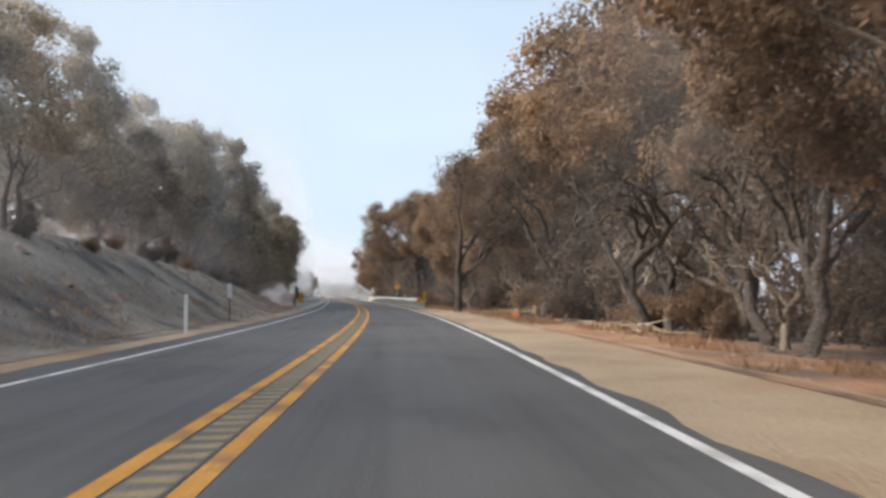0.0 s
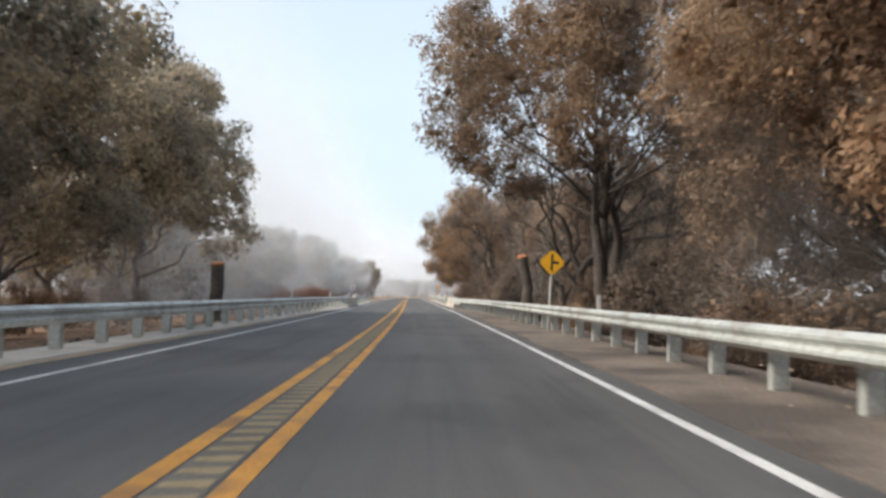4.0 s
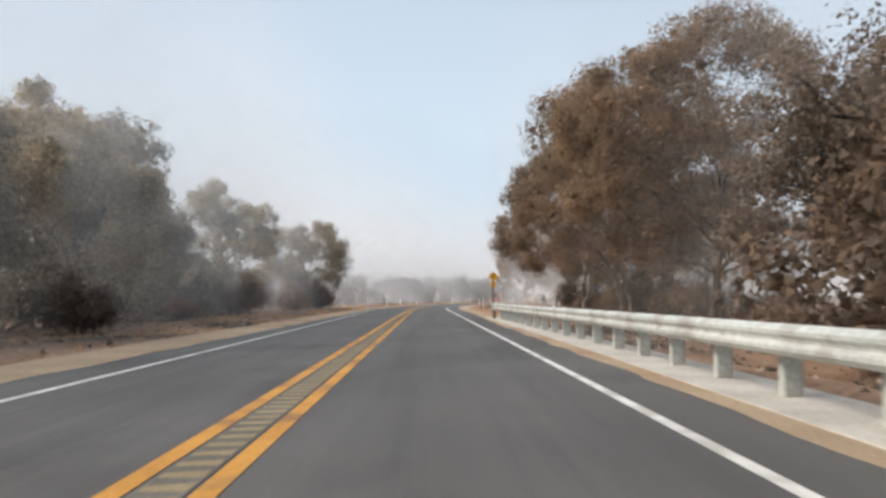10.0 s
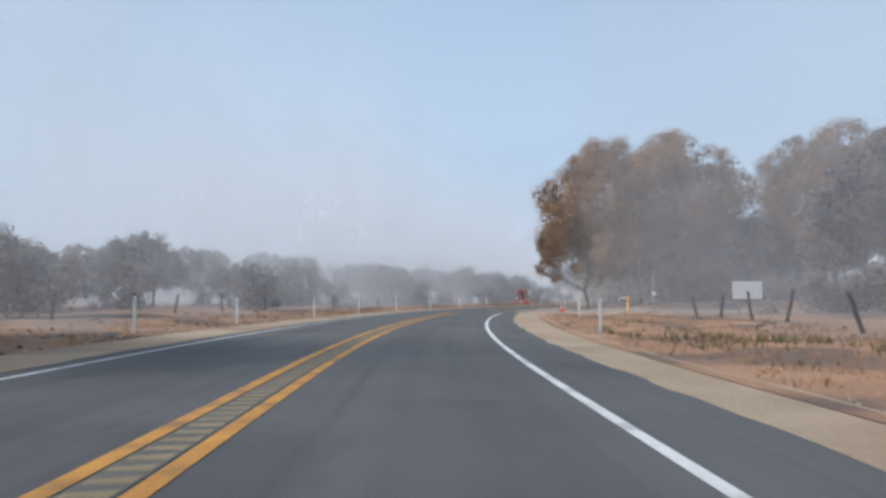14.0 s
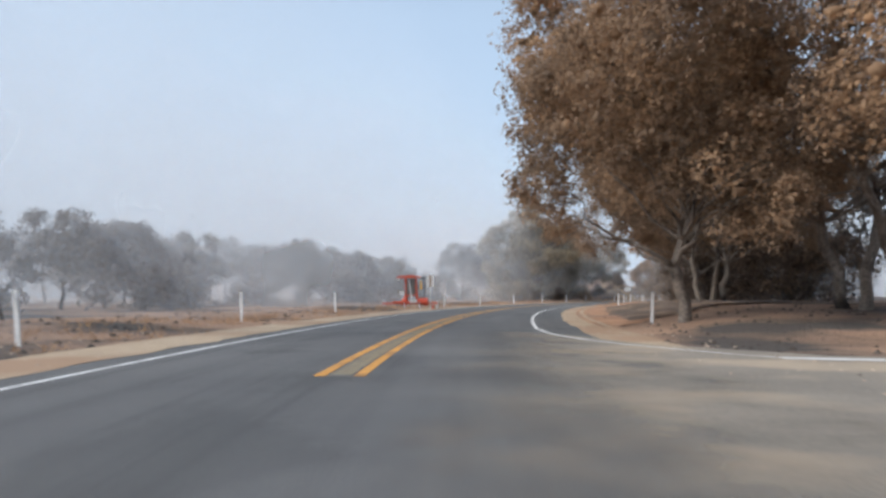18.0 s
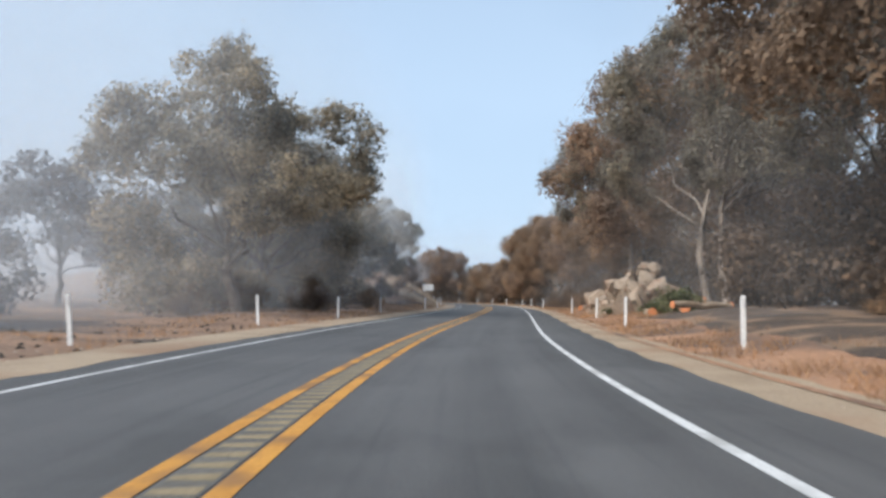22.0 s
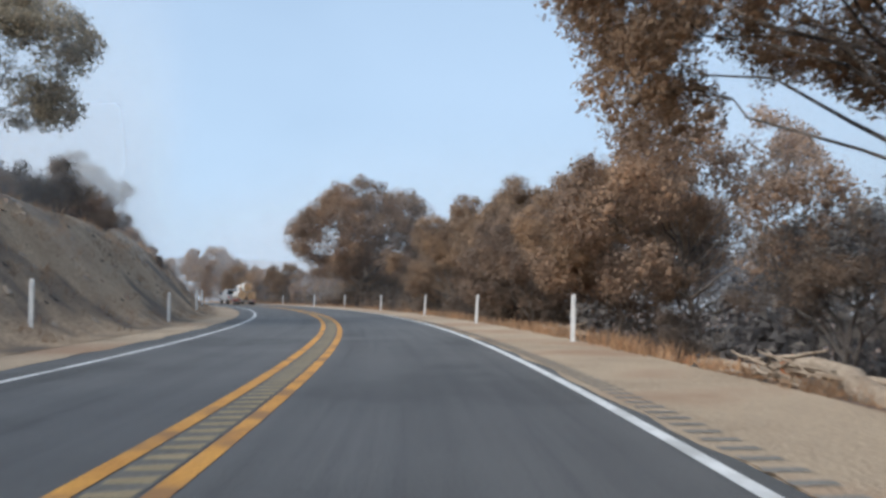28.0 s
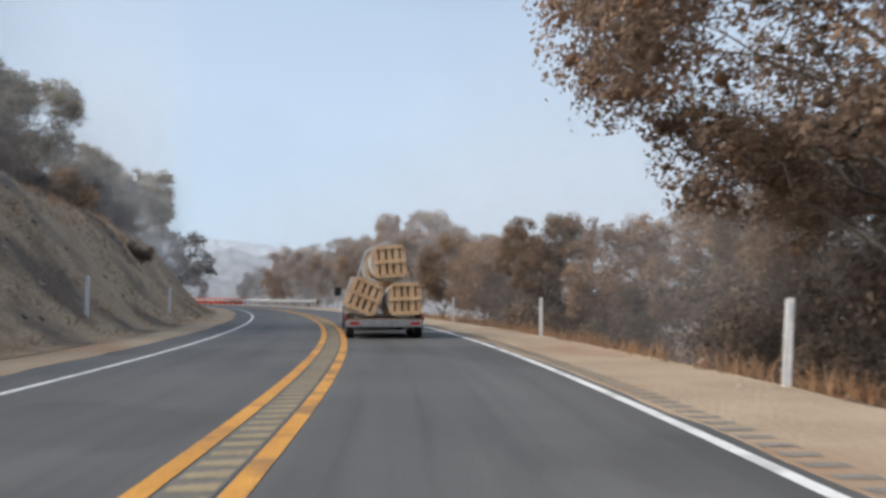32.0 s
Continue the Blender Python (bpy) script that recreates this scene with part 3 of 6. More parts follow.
def bush(seed, height, spread, leaf, count, leaf_mat, stem_mat, label, name="bush"):
    """Brush: thin stems from the ground with clumps of small leaves."""
    rng, nr = random.Random(seed), np.random.default_rng(seed)
    root = thing(name, label, "bush")
    verts, faces, clumps = [], [], []
    for i in range(rng.randint(9, 13)):
        a, f = rng.uniform(0, 6.28), rng.uniform(0.15, 1)
        foot = Vector((math.cos(a) * spread * 0.25 * f, math.sin(a) * spread * 0.25 * f, -0.1))
        tip = Vector((math.cos(a) * spread * f * 0.85, math.sin(a) * spread * f * 0.85, height * rng.uniform(0.45, 1) * (1.15 - f * 0.5)))
        pts = bend(rng, foot, tip, 0.12, 3)
        r = 0.012 * height + 0.012
        tube(verts, faces, pts, [r, r * 0.8, r * 0.55, r * 0.25], 4)
        for j in range(3):
            q = pts[1].lerp(tip, rng.uniform(0.2, 1)) + Vector((rng.uniform(-1, 1), rng.uniform(-1, 1), rng.uniform(-0.5, 0.6))) * spread * 0.2
            tube(verts, faces, [pts[1 + (j > 1)], q], [r * 0.4, r * 0.12], 3)
            clumps.append((*q, spread * rng.uniform(0.16, 0.3)))
        clumps.append((*tip, spread * rng.uniform(0.15, 0.26)))
    part("stem", sheet("stem", verts, faces, True), stem_mat, root)
    if count:
        part("foliage", leaves(nr, clumps, leaf, count, "foliage", 4), leaf_mat, root)
    return root


def thicket(name, spots, leaf, each, leaf_mat, label, seed):
    """Far brush that nobody could count: clumps of leaves on many short stems, in one piece."""
    rng, nr = random.Random(seed), np.random.default_rng(seed)
    clumps, verts, faces = [], [], []
    for s, d, size in spots:
        foot = G(s, d, -0.1)
        for k in range(9):
            q = foot + Vector((rng.uniform(-1, 1) * 2.0, rng.uniform(-1, 1) * 2.0, rng.uniform(0.3, 2.7))) * size
            clumps.append((*q, size * rng.uniform(0.45, 0.8)))
            tube(verts, faces, [foot, q], [0.03 * size, 0.01], 3)
    root = thing(name, label, "brush", kind="stuff")
    part("stem", sheet("stem", verts, faces), BURNT_BARK, root)
    part("foliage", leaves(nr, clumps, leaf, each * len(spots), "foliage", 4), leaf_mat, root)
    return root


# ------------------------------------------------------------------ ground, road and markings
def stations(a, b, step):
    n = max(1, round((b - a) / step))
    return [a + (b - a) * i / n for i in range(n + 1)]


def build_ground():
    across = [-130, -100, -75, -55, -42, -33, -27, -22, -18.5, -16, -14.2, -12.8, -11.6, -10.6, -9.6, -8.8, -8, -7.2, -6.4, -5.6, -3, 0, 3, 3.6, 4.2, 4.8, 5.4, 6.2, 7, 7.8, 8.6, 9.6, 10.6, 11.6, 12.8, 14.2, 16, 18.5, 22, 27, 33, 42, 55, 75, 100, 130]
    along = stations(S0, -20, 6) + stations(-18, 650, 1.6) + stations(656, S1 - 10, 8)
    verts, faces = [], []
    w = len(across)
    for s in along:
        for d in across:
            z = ground_z(s, d)
            if abs(d) > 120 or s < S0 + 3 or s > S1 - 15:
                z = -6.0
            verts.append(P(s, d, z))
    for i in range(len(along) - 1):
        for j in range(w - 1):
            a = i * w + j
            faces.append((a, a + 1, a + 1 + w, a + w))
    k = len(verts)
    c = P(320, 0)
    verts.append(Vector((c.x, c.y, -6.2)))
    for i in range(48):
        a = 2 * math.pi * i / 48
        verts.append(Vector((c.x + 3000 * math.cos(a), c.y + 3000 * math.sin(a), -6.2)))
    for i in range(48):
        faces.append((k, k + 1 + i, k + 1 + (i + 1) % 48))
    ob = part("ground", sheet("ground", verts, faces, True), SOIL)
    tagged(ob, "scorched brown soil with ash and dry stubble", "ground", kind="structure")


def ribbon(name, a, b, left, right, z, material, label="", kind="structure", step=1.5, parent=None, ragged=0.0, thick=0.0):
    """A strip along the road between two offsets, which may be functions of s."""
    verts, faces = [], []
    st = stations(a, b, step)
    for s in st:
        l = left(s) if callable(left) else left
        r = right(s) if callable(right) else right
        if ragged:
            l += ragged * noise.noise(Vector((s * 0.6, 1.0, l)))
            r += ragged * noise.noise(Vector((s * 0.6, 7.0, r * 0.2))) + ragged * 0.5 * noise.noise(Vector((s * 2.1, 4.0, 0)))
        verts += [P(s, l, z), P(s, r, z)]
    n = len(st)
    for i in range(n - 1):
        faces.append((2 * i, 2 * i + 1, 2 * i + 3, 2 * i + 2))
    if thick:
        m = len(verts)
        verts += [v - Vector((0, 0, thick)) for v in verts]
        for i in range(n - 1):
            faces.append((2 * i + 2, m + 2 * i + 2, m + 2 * i, 2 * i))
            faces.append((2 * i + 1, m + 2 * i + 1, m + 2 * i + 3, 2 * i + 3))
    ob = part(name, sheet(name, verts, faces), material, parent)
    if not parent:
        tagged(ob, label, name.split("_")[0], kind=kind)
    return ob


def build_road():
    road = ribbon("road", S0, S1 - 20, pave_l, pave_r, 0.0, ASPHALT, "worn grey asphalt two-lane road", step=2.0, thick=0.12)
    st = stations(S0, S1 - 20, 2.0)
    uv = road.data.uv_layers.new(name="run")
    for l in road.data.loops:
        s = st[(l.vertex_index // 2) % len(st)]
        uv.data[l.index].uv = (pave_r(s) if l.vertex_index % 2 else pave_l(s), s)
    ribbon("sand_verge", S0, S1 - 20, lambda s: pave_r(s) - 0.05, lambda s: sand_r(s) + 0.25, 0.004, SAND, "pale sandy roadside verge", step=0.7, ragged=0.16, thick=0.18)
    ribbon("gravel_verge", S0, S1 - 20, lambda s: sand_l(s) - 0.25, lambda s: pave_l(s) + 0.05, 0.004, SAND, "pale dusty roadside verge", step=0.7, ragged=0.16, thick=0.18)
    a, b = JUNCTION
    for lo, hi in ((S0, a - 1.0), (b, S1 - 20)):
        for d in (YEL_L, YEL_R):
            ribbon("yellow_line", lo, hi, d - 0.075, d + 0.075, 0.005, YELLOW_PAINT, parent=road)
        ribbon("rumble_strip", lo, hi, YEL_L + 0.1, YEL_R - 0.1, 0.0045, RUMBLE, parent=road)
        ribbon("edge_line", lo if lo < 0 else 338, hi if hi > 500 else hi + 2, LINE_R - 0.06, LINE_R + 0.06, 0.005, WHITE_PAINT, parent=road)
    ribbon("edge_line", S0, S1 - 20, lambda s: pick(s, LINE_L) - 0.055, lambda s: pick(s, LINE_L) + 0.055, 0.005, WHITE_PAINT, parent=road)
    verts, faces = [], []
    s = -10.0
    while s < 640:
        if not a - 1 < s < b:
            k = len(verts)
            verts += [P(s, YEL_L + 0.12, 0.007), P(s, YEL_R - 0.12, 0.007), P(s + 0.2, YEL_R - 0.12, 0.007), P(s + 0.12, YEL_L + 0.12, 0.007)]
            faces.append((k, k + 1, k + 2, k + 3))
        s += 0.33
    g = part("groove", sheet("groove", verts, faces), GROOVE, road)
    g["kind"] = "stuff"
    verts, faces = [], []
    s = 468.0
    while s < 640:
        k = len(verts)
        verts += [P(s, LINE_R + 0.22, 0.01), P(s, LINE_R + 0.5, 0.01), P(s + 0.12, LINE_R + 0.5, 0.01), P(s + 0.12, LINE_R + 0.22, 0.01)]
        faces.append((k, k + 1, k + 2, k + 3))
        s += 0.33
    g = part("shoulder_groove", sheet("shoulder_groove", verts, faces), SHOULDER_ASPHALT, road)
    g["kind"] = "stuff"


def drape(name, a, b, left, right, material, label, seed, lift=0.045):
    """A ragged sheet of ground cover lying on the soil."""
    verts, faces = [], []
    st = stations(a, b, 1.2)
    for i, s in enumerate(st):
        taper = ramp(min(i, len(st) - 1 - i), 0, 8)
        l, r = left(s), right(s)
        r = l + (r - l) * (0.15 + 0.85 * taper) * (1 + 0.3 * noise.noise(Vector((s * 0.25, seed, 0))) + 0.15 * noise.noise(Vector((s * 0.9, seed, 3))))
        for k in range(15):
            d = l + (r - l) * k / 14
            verts.append(P(s, d, max(ground_z(s, d) + lift * (1.0 if k or lift < 0.05 else 0.4), (0.0 if abs(d - l) < 1.2 else -0.02) if k else -0.1)))
    for i in range(len(st) - 1):
        for k in range(14):
            q = i * 15 + k
            faces.append((q, q + 1, q + 16, q + 15))
    tagged(part(name, sheet(name, verts, faces, True), material), label, "ground", kind="structure")


JUNCTION = (304, 324)
build_ground()
build_road()

drape("leaf_litter", 228, 302, lambda s: sand_r(s) - 0.2, lambda s: sand_r(s) + 6.5, NEEDLES, "orange-brown dry litter over the roadside field", 2.0)
drape("leaf_litter", 340, 474, lambda s: sand_r(s) - 0.2, lambda s: sand_r(s) + 4.0, NEEDLES, "orange-brown fallen leaves beside the verge", 5.0)
drape("leaf_litter", 0, 60, lambda s: sand_r(s) - 0.2, lambda s: sand_r(s) + 2.2, NEEDLES, "orange-brown fallen leaves at the thicket's edge", 8.0)
drape("bank_soil", -30, 64, lambda s: sand_l(s) + 0.2, lambda s: -14.5, ASH_SOIL, "ashy grey burnt soil on the cut bank", 11.0)
drape("bank_soil", 486, 660, lambda s: sand_l(s) + 0.2, lambda s: -15.5, BANK_TAN, "bare tan soil on the cut bank", 14.0)
# dark sheets: burnt ground with the oaks' shade painted into its colour
drape("burnt_soil", 345, 384, lambda s: sand_r(s) + 1.3 + 0.6 * noise.noise(Vector((s * 0.3, 2, 9))) + 0.4 * noise.noise(Vector((s * 1.1, 5, 9))), lambda s: sand_r(s) + 15, SHADED_BURNT_SOIL, "burnt soil with tree shade painted in, under the roadside oaks", 17.0, 0.07)
drape("burnt_soil", 400, 432, lambda s: sand_r(s) + 2.2 + 0.6 * noise.noise(Vector((s * 0.3, 4, 9))) + 0.4 * noise.noise(Vector((s * 1.1, 7, 9))), lambda s: sand_r(s) + 12, SHADED_BURNT_SOIL, "burnt soil with tree shade painted in, under the roadside oaks", 19.0, 0.07)


# ------------------------------------------------------------------ kinds of things
def delineator(label="slim white plastic roadside delineator post", stain=False):
    root = thing("delineator_post", label, "post", "roadside delineator posts")
    bm = bmesh.new()
    out = [(-0.05, -0.25), (0.05, -0.25), (0.052, 1.06), (0.035, 1.1), (-0.035, 1.1), (-0.052, 1.06)]
    slab(bm, out, -0.012, 0.012)
    for v in bm.verts:
        v.co.y += 0.018 * (abs(v.co.x) / 0.05) ** 2
    part("stake", bm, POST_WHITE, root)
    part("reflector", block(-0.032, -0.02, 0.88, 0.032, -0.0125, 1.03), SIGN_WHITE, root, "pale reflective strip")
    return root


W_BEAM = [(0.0, 0.0), (0.045, 0.03), (0.08, 0.06), (0.08, 0.10), (0.03, 0.14), (0.03, 0.17), (0.08, 0.21), (0.08, 0.25), (0.045, 0.28), (0.0, 0.31)]
THRIE = [(0.0, -0.2), (0.08, -0.15), (0.08, -0.10), (0.03, -0.06), (0.03, -0.03), (0.08, 0.0), (0.08, 0.05), (0.03, 0.09), (0.03, 0.12), (0.08, 0.16), (0.08, 0.21), (0.04, 0.27), (0.0, 0.31)]


def sweep(profile, a, b, d, side, z, flare=None):
    """A steel beam along the road; side is +1 where its face looks left."""
    verts, faces = [], []
    st = stations(a, b, 1.2)
    n = len(profile)
    for thick in (0.0, 0.012):
        for s in st:
            e = d(s) if callable(d) else d
            for x, h in profile:
                verts.append(P(s, e - side * (x - thick), z + h))
    m = len(st) * n
    for i in range(len(st) - 1):
        for j in range(n - 1):
            q = i * n + j
            faces.append((q, q + 1, q + 1 + n, q + n))
            faces.append((m + q + n, m + q + n + 1, m + q + 1, m + q))
        q = i * n
        faces.append((q, q + n, m + q + n, m + q))
        q += n - 1
        faces.append((q + n, q, m + q, m + q + n))
    for i in (0, len(st) - 1):
        for j in range(n - 1):
            q = i * n + j
            faces.append((q, m + q, m + q + 1, q + 1))
    return sheet("rail", verts, faces)


def guardrail(a, b, d, side, label, post_mat, thrie_at=None, phase=0.0):
    """W-beam rail on posts with blockouts; thicker three-wave beam next to a bridge."""
    root = thing("guardrail", label, "guardrail", "bridge approach guardrails")
    lo, hi = a, b
    if thrie_at == "end":
        part("thrie_beam", sweep(THRIE, b - 5.0, b, d, side, 0.47), STEEL, root)
        hi = b - 5.0
    if thrie_at == "start":
        part("thrie_beam", sweep(THRIE, a, a + 5.0, d, side, 0.47), STEEL, root)
        lo = a + 5.0
    part("rail", sweep(W_BEAM, lo, hi, d, side, 0.47), STEEL, root)
    bm = block(-0.1, -0.075, -0.5, 0.1, 0.075, 0.74, 0.012)
    post_me = bpy.data.meshes.new("post")
    bm.to_mesh(post_me)
    bm.free()
    post_me.materials.append(post_mat)
    bm = block(-0.1, -0.075, 0.45, 0.09, 0.075, 0.8, 0.012)
    spacer_me = bpy.data.meshes.new("blockout")
    bm.to_mesh(spacer_me)
    bm.free()
    spacer_me.materials.append(TIMBER)
    s = a + 0.4 + phase
    while s < b - 0.2:
        e = d(s) if callable(d) else d
        p = part("post", post_me, None, root)
        p.matrix_basis = on_road(s, e + side * 0.3, 0.0)
        q = part("blockout", spacer_me, None, root)
        q.matrix_basis = on_road(s, e + side * 0.1, 0.0)
        s += 1.905
    return root


def parapet(a, b, d, side, label):
    """Concrete bridge barrier with taller end blocks."""
    root = thing("bridge_parapet", label, "barrier", "bridge parapets")
    def wall(lo, hi, h0, h1, name):
        verts, faces = [], []
        st = stations(lo, hi, 1.5)
        for i, s in enumerate(st):
            h = h0 + (h1 - h0) * i / (len(st) - 1)
            for x, z in ((0, -0.3), (0, 0.08), (0.05, 0.12), (0.09, h - 0.02), (0.11, h), (0.36, h), (0.38, h - 0.02), (0.38, -0.3)):
                verts.append(P(s, d + side * x, z))
        for i in range(len(st) - 1):
            for j in range(7):
                q = i * 8 + j
                faces.append((q, q + 1, q + 9, q + 8))
        faces.append(tuple(range(8)))
        faces.append(tuple(range(len(verts) - 1, len(verts) - 9, -1)))
        part(name, sheet(name, verts, faces), CONCRETE, root)
    wall(a, a + 1.6, 0.88, 0.9, "end_block")
    wall(a + 1.6, a + 2.8, 0.9, 0.7, "end_slope")
    wall(a + 2.8, b - 2.8, 0.7, 0.7, "wall")
    wall(b - 2.8, b - 1.6, 0.7, 0.9, "end_slope")
    wall(b - 1.6, b, 0.9, 0.88, "end_block")
    return root


def diamond_sign(label, size, foot, arrow, post_mat, plate_text=None, round_post=False):
    """A warning diamond on a post; the face looks back along the road (-y)."""
    root = thing("warning_sign", label, "road sign")
    top = foot + size * 1.42
    if round_post:
        part("post", rods([((0, 0.03, -0.4), (0, 0.03, top - 0.1))], 0.035, 10), post_mat, root)
    else:
        part("post", block(-0.07, 0.0, -0.4, 0.07, 0.12, top - size * 0.35, 0.01), post_mat, root)
    h = size * 0.71
    c = foot + h
    r = 0.06
    face = part("panel", plate([(-h + r, c + r), (-h + r, c - r), (-r, c - h + r), (r, c - h + r), (h - r, c - r), (h - r, c + r), (r, c + h - r), (-r, c + h - r)][::-1], -0.012, -0.004), SIGN_YELLOW, root)
    part("panel_back", plate([(-h + r, c), (0, c - h + r), (h - r, c), (0, c + h - r)], -0.003, 0.0), SIGN_BACK, root)
    for outline in arrow:
        part("symbol", plate([(x * h, c + z * h) for x, z in outline], -0.016, -0.0125), SIGN_BLACK, face)
    if plate_text:
        w = size * 0.32
        z0, z1 = foot - size * 0.68, foot - size * 0.02
        sub = part("advisory_plate", plate([(-w, z0), (w, z0), (w, z1), (-w, z1)], -0.012, -0.004), SIGN_YELLOW, root, "yellow speed plate reading 40")
        cu = bpy.data.curves.new("numerals", "FONT")
        cu.body, cu.size, cu.extrude, cu.align_x = plate_text, size * 0.42, 0.002, "CENTER"
        t = new("numerals", cu)
        t.data.materials.append(SIGN_BLACK)
        t.parent = sub
        t.matrix_basis = pose(0, -0.015, z0 + size * 0.28, 90)
        part("small_print", block(-w * 0.6, -0.0155, z0 + size * 0.08, w * 0.6, -0.0125, z0 + size * 0.14), SIGN_BLACK, sub)
    return root


def object_marker(label, w, h, foot, slant):
    """A yellow panel with black diagonal stripes on a thin post."""
    root = thing("object_marker", label, "road sign")
    part("post", block(-0.03, 0.0, -0.3, 0.03, 0.03, foot + h * 0.8), STEEL, root)
    face = part("panel", plate([(-w / 2, foot), (w / 2, foot), (w / 2, foot + h), (-w / 2, foot + h)], -0.008, -0.002), SIGN_YELLOW, root)
    n = max(2, round(h / 0.2))
    for i in range(n):
        z = foot + (i + 0.25) * h / n
        k, t = slant * w * 0.5, h / n * 0.45
        lo = [(-w / 2, z - k), (w / 2, z + k), (w / 2, z + k + t), (-w / 2, z - k + t)]
        lo = [(x, max(foot, min(foot + h, q))) for x, q in lo]
        part("stripe", plate(lo, -0.012, -0.0085), SIGN_BLACK, face)
    return root


def marker_plates(label, two=True):
    """Pale marker plates on one wooden or steel post."""
    root = thing("marker_plate", label, "road sign")
    part("post", block(-0.03, 0, -0.3, 0.03, 0.05, 1.75), TIMBER, root)
    for x in ((-0.14, 0.14) if two else (0.0,)):
        part("plate", block(x - 0.085, -0.012, 1.2, x + 0.085, -0.003, 1.75, 0.002), SIGN_WHITE, root)
    return root


def cone():
    root = thing("traffic_cone", "orange-red traffic cone with white collars", "traffic cone", "traffic cones")
    part("base", block(-0.19, -0.19, 0, 0.19, 0.19, 0.035, 0.01), CONE_ORANGE, root)
    body = bmesh.new()
    rod(body, (0, 0, 0.035), (0, 0, 0.72), 0.14, 0.03, 16)
    part("body", body, CONE_ORANGE, root)
    for z, r0, r1 in ((0.42, 0.082, 0.062), (0.56, 0.06, 0.048)):
        b = bmesh.new()
        rod(b, (0, 0, z), (0, 0, z + 0.1), r0 + 0.003, r1 + 0.003, 16)
        part("collar", b, SIGN_WHITE, root)
    return root


def fence_post(seed, h=1.3):
    rng = random.Random(seed)
    root = thing("fence_post", "charred leaning wooden fence post", "fence post", "field fence posts")
    verts, faces = [], []
    pts = bend(rng, Vector((0, 0, -0.3)), Vector((rng.uniform(-0.06, 0.06), rng.uniform(-0.06, 0.06), h)), 0.02, 4)
    tube(verts, faces, pts, [0.085, 0.08, 0.075, 0.072, 0.065], 7)
    verts.append(pts[-1])
    for k in range(7):
        faces.append((28 + k, 28 + (k + 1) % 7, 35))
    part("stake", sheet("stake", verts, faces), CHAR_WOOD, root)
    return root


def boulder(seed, label):
    rng = random.Random(seed)
    bm = bmesh.new()
    bmesh.ops.create_icosphere(bm, subdivisions=3, radius=0.5)
    o = Vector((rng.uniform(-50, 50), rng.uniform(-50, 50), 0))
    planes = [(Vector((rng.gauss(0, 1), rng.gauss(0, 1), rng.gauss(0, 1))).normalized(), rng.uniform(0.25, 0.4)) for k in range(15)]
    for v in bm.verts:
        n = v.co.normalized()
        v.co *= 1 + 0.35 * noise.noise(n * 1.4 + o) + 0.08 * noise.noise(n * 5 + o)
        for d, k in planes:
            e = v.co.dot(d) - k
            if e > 0:
                v.co -= d * e * 0.97
        v.co.z *= 0.75
    me = bpy.data.meshes.new("boulder")
    bm.to_mesh(me)
    bm.free()
    me.materials.append(ROCK)
    ob = new("boulder", me)
    return tagged(ob, label, "boulder", "rock pile boulders")


def log(seed, length, r, label, cut=True):
    rng = random.Random(seed)
    root = thing("fallen_log", label, "log")
    verts, faces = [], []
    pts = bend(rng, Vector((-length / 2, 0, r)), Vector((length / 2, 0, r * 0.8)), 0.05, 6)
    tube(verts, faces, pts, [r * rng.uniform(0.85, 1.1) * (1 - 0.05 * i) for i in range(7)], 9)
    part("stem", sheet("stem", verts, faces, True), LOGWOOD, root)
    if cut:
        for p, k in ((pts[0], -0.01), (pts[-1], 0.01)):
            bm = bmesh.new()
            rod(bm, p + Vector((-0.015 + k, 0, 0)), p + Vector((0.015 + k, 0, 0)), r * 0.9, None, 12)
            part("cut_end", bm, CUT_WOOD, root, "fresh orange saw cut")
    return root


def grass(name, a, b, d0, d1, count, material, label, h=0.35, seed=1):
    """Dry blades in tufts along a strip; d0 and d1 may be functions of s."""
    rng = random.Random(seed)
    verts, faces = [], []
    for i in range(count):
        s = rng.uniform(a, b)
        l, r = (d0(s) if callable(d0) else d0), (d1(s) if callable(d1) else d1)
        f = rng.random()
        d = l + (r - l) * f
        if noise.noise(Vector((s * 0.35, d * 0.5, seed))) < -0.05:
            continue
        g = G(s, d)
        for k in range(5):
            q = g + Vector((rng.gauss(0, 0.08), rng.gauss(0, 0.08), -0.02))
            t = q + Vector((rng.gauss(0, 0.13), rng.gauss(0, 0.13), h * rng.uniform(0.4, 1.2)))
            w = Vector((rng.gauss(0, 1), rng.gauss(0, 1), 0)).normalized() * 0.012
            n = len(verts)
            verts += [q - w, q + w, q.lerp(t, 0.6) + w * 0.8, t]
            faces += [(n, n + 1, n + 2, n + 3)]
    ob = part(name, sheet(name, verts, faces), material)
    return tagged(ob, label, "grass", kind="stuff")


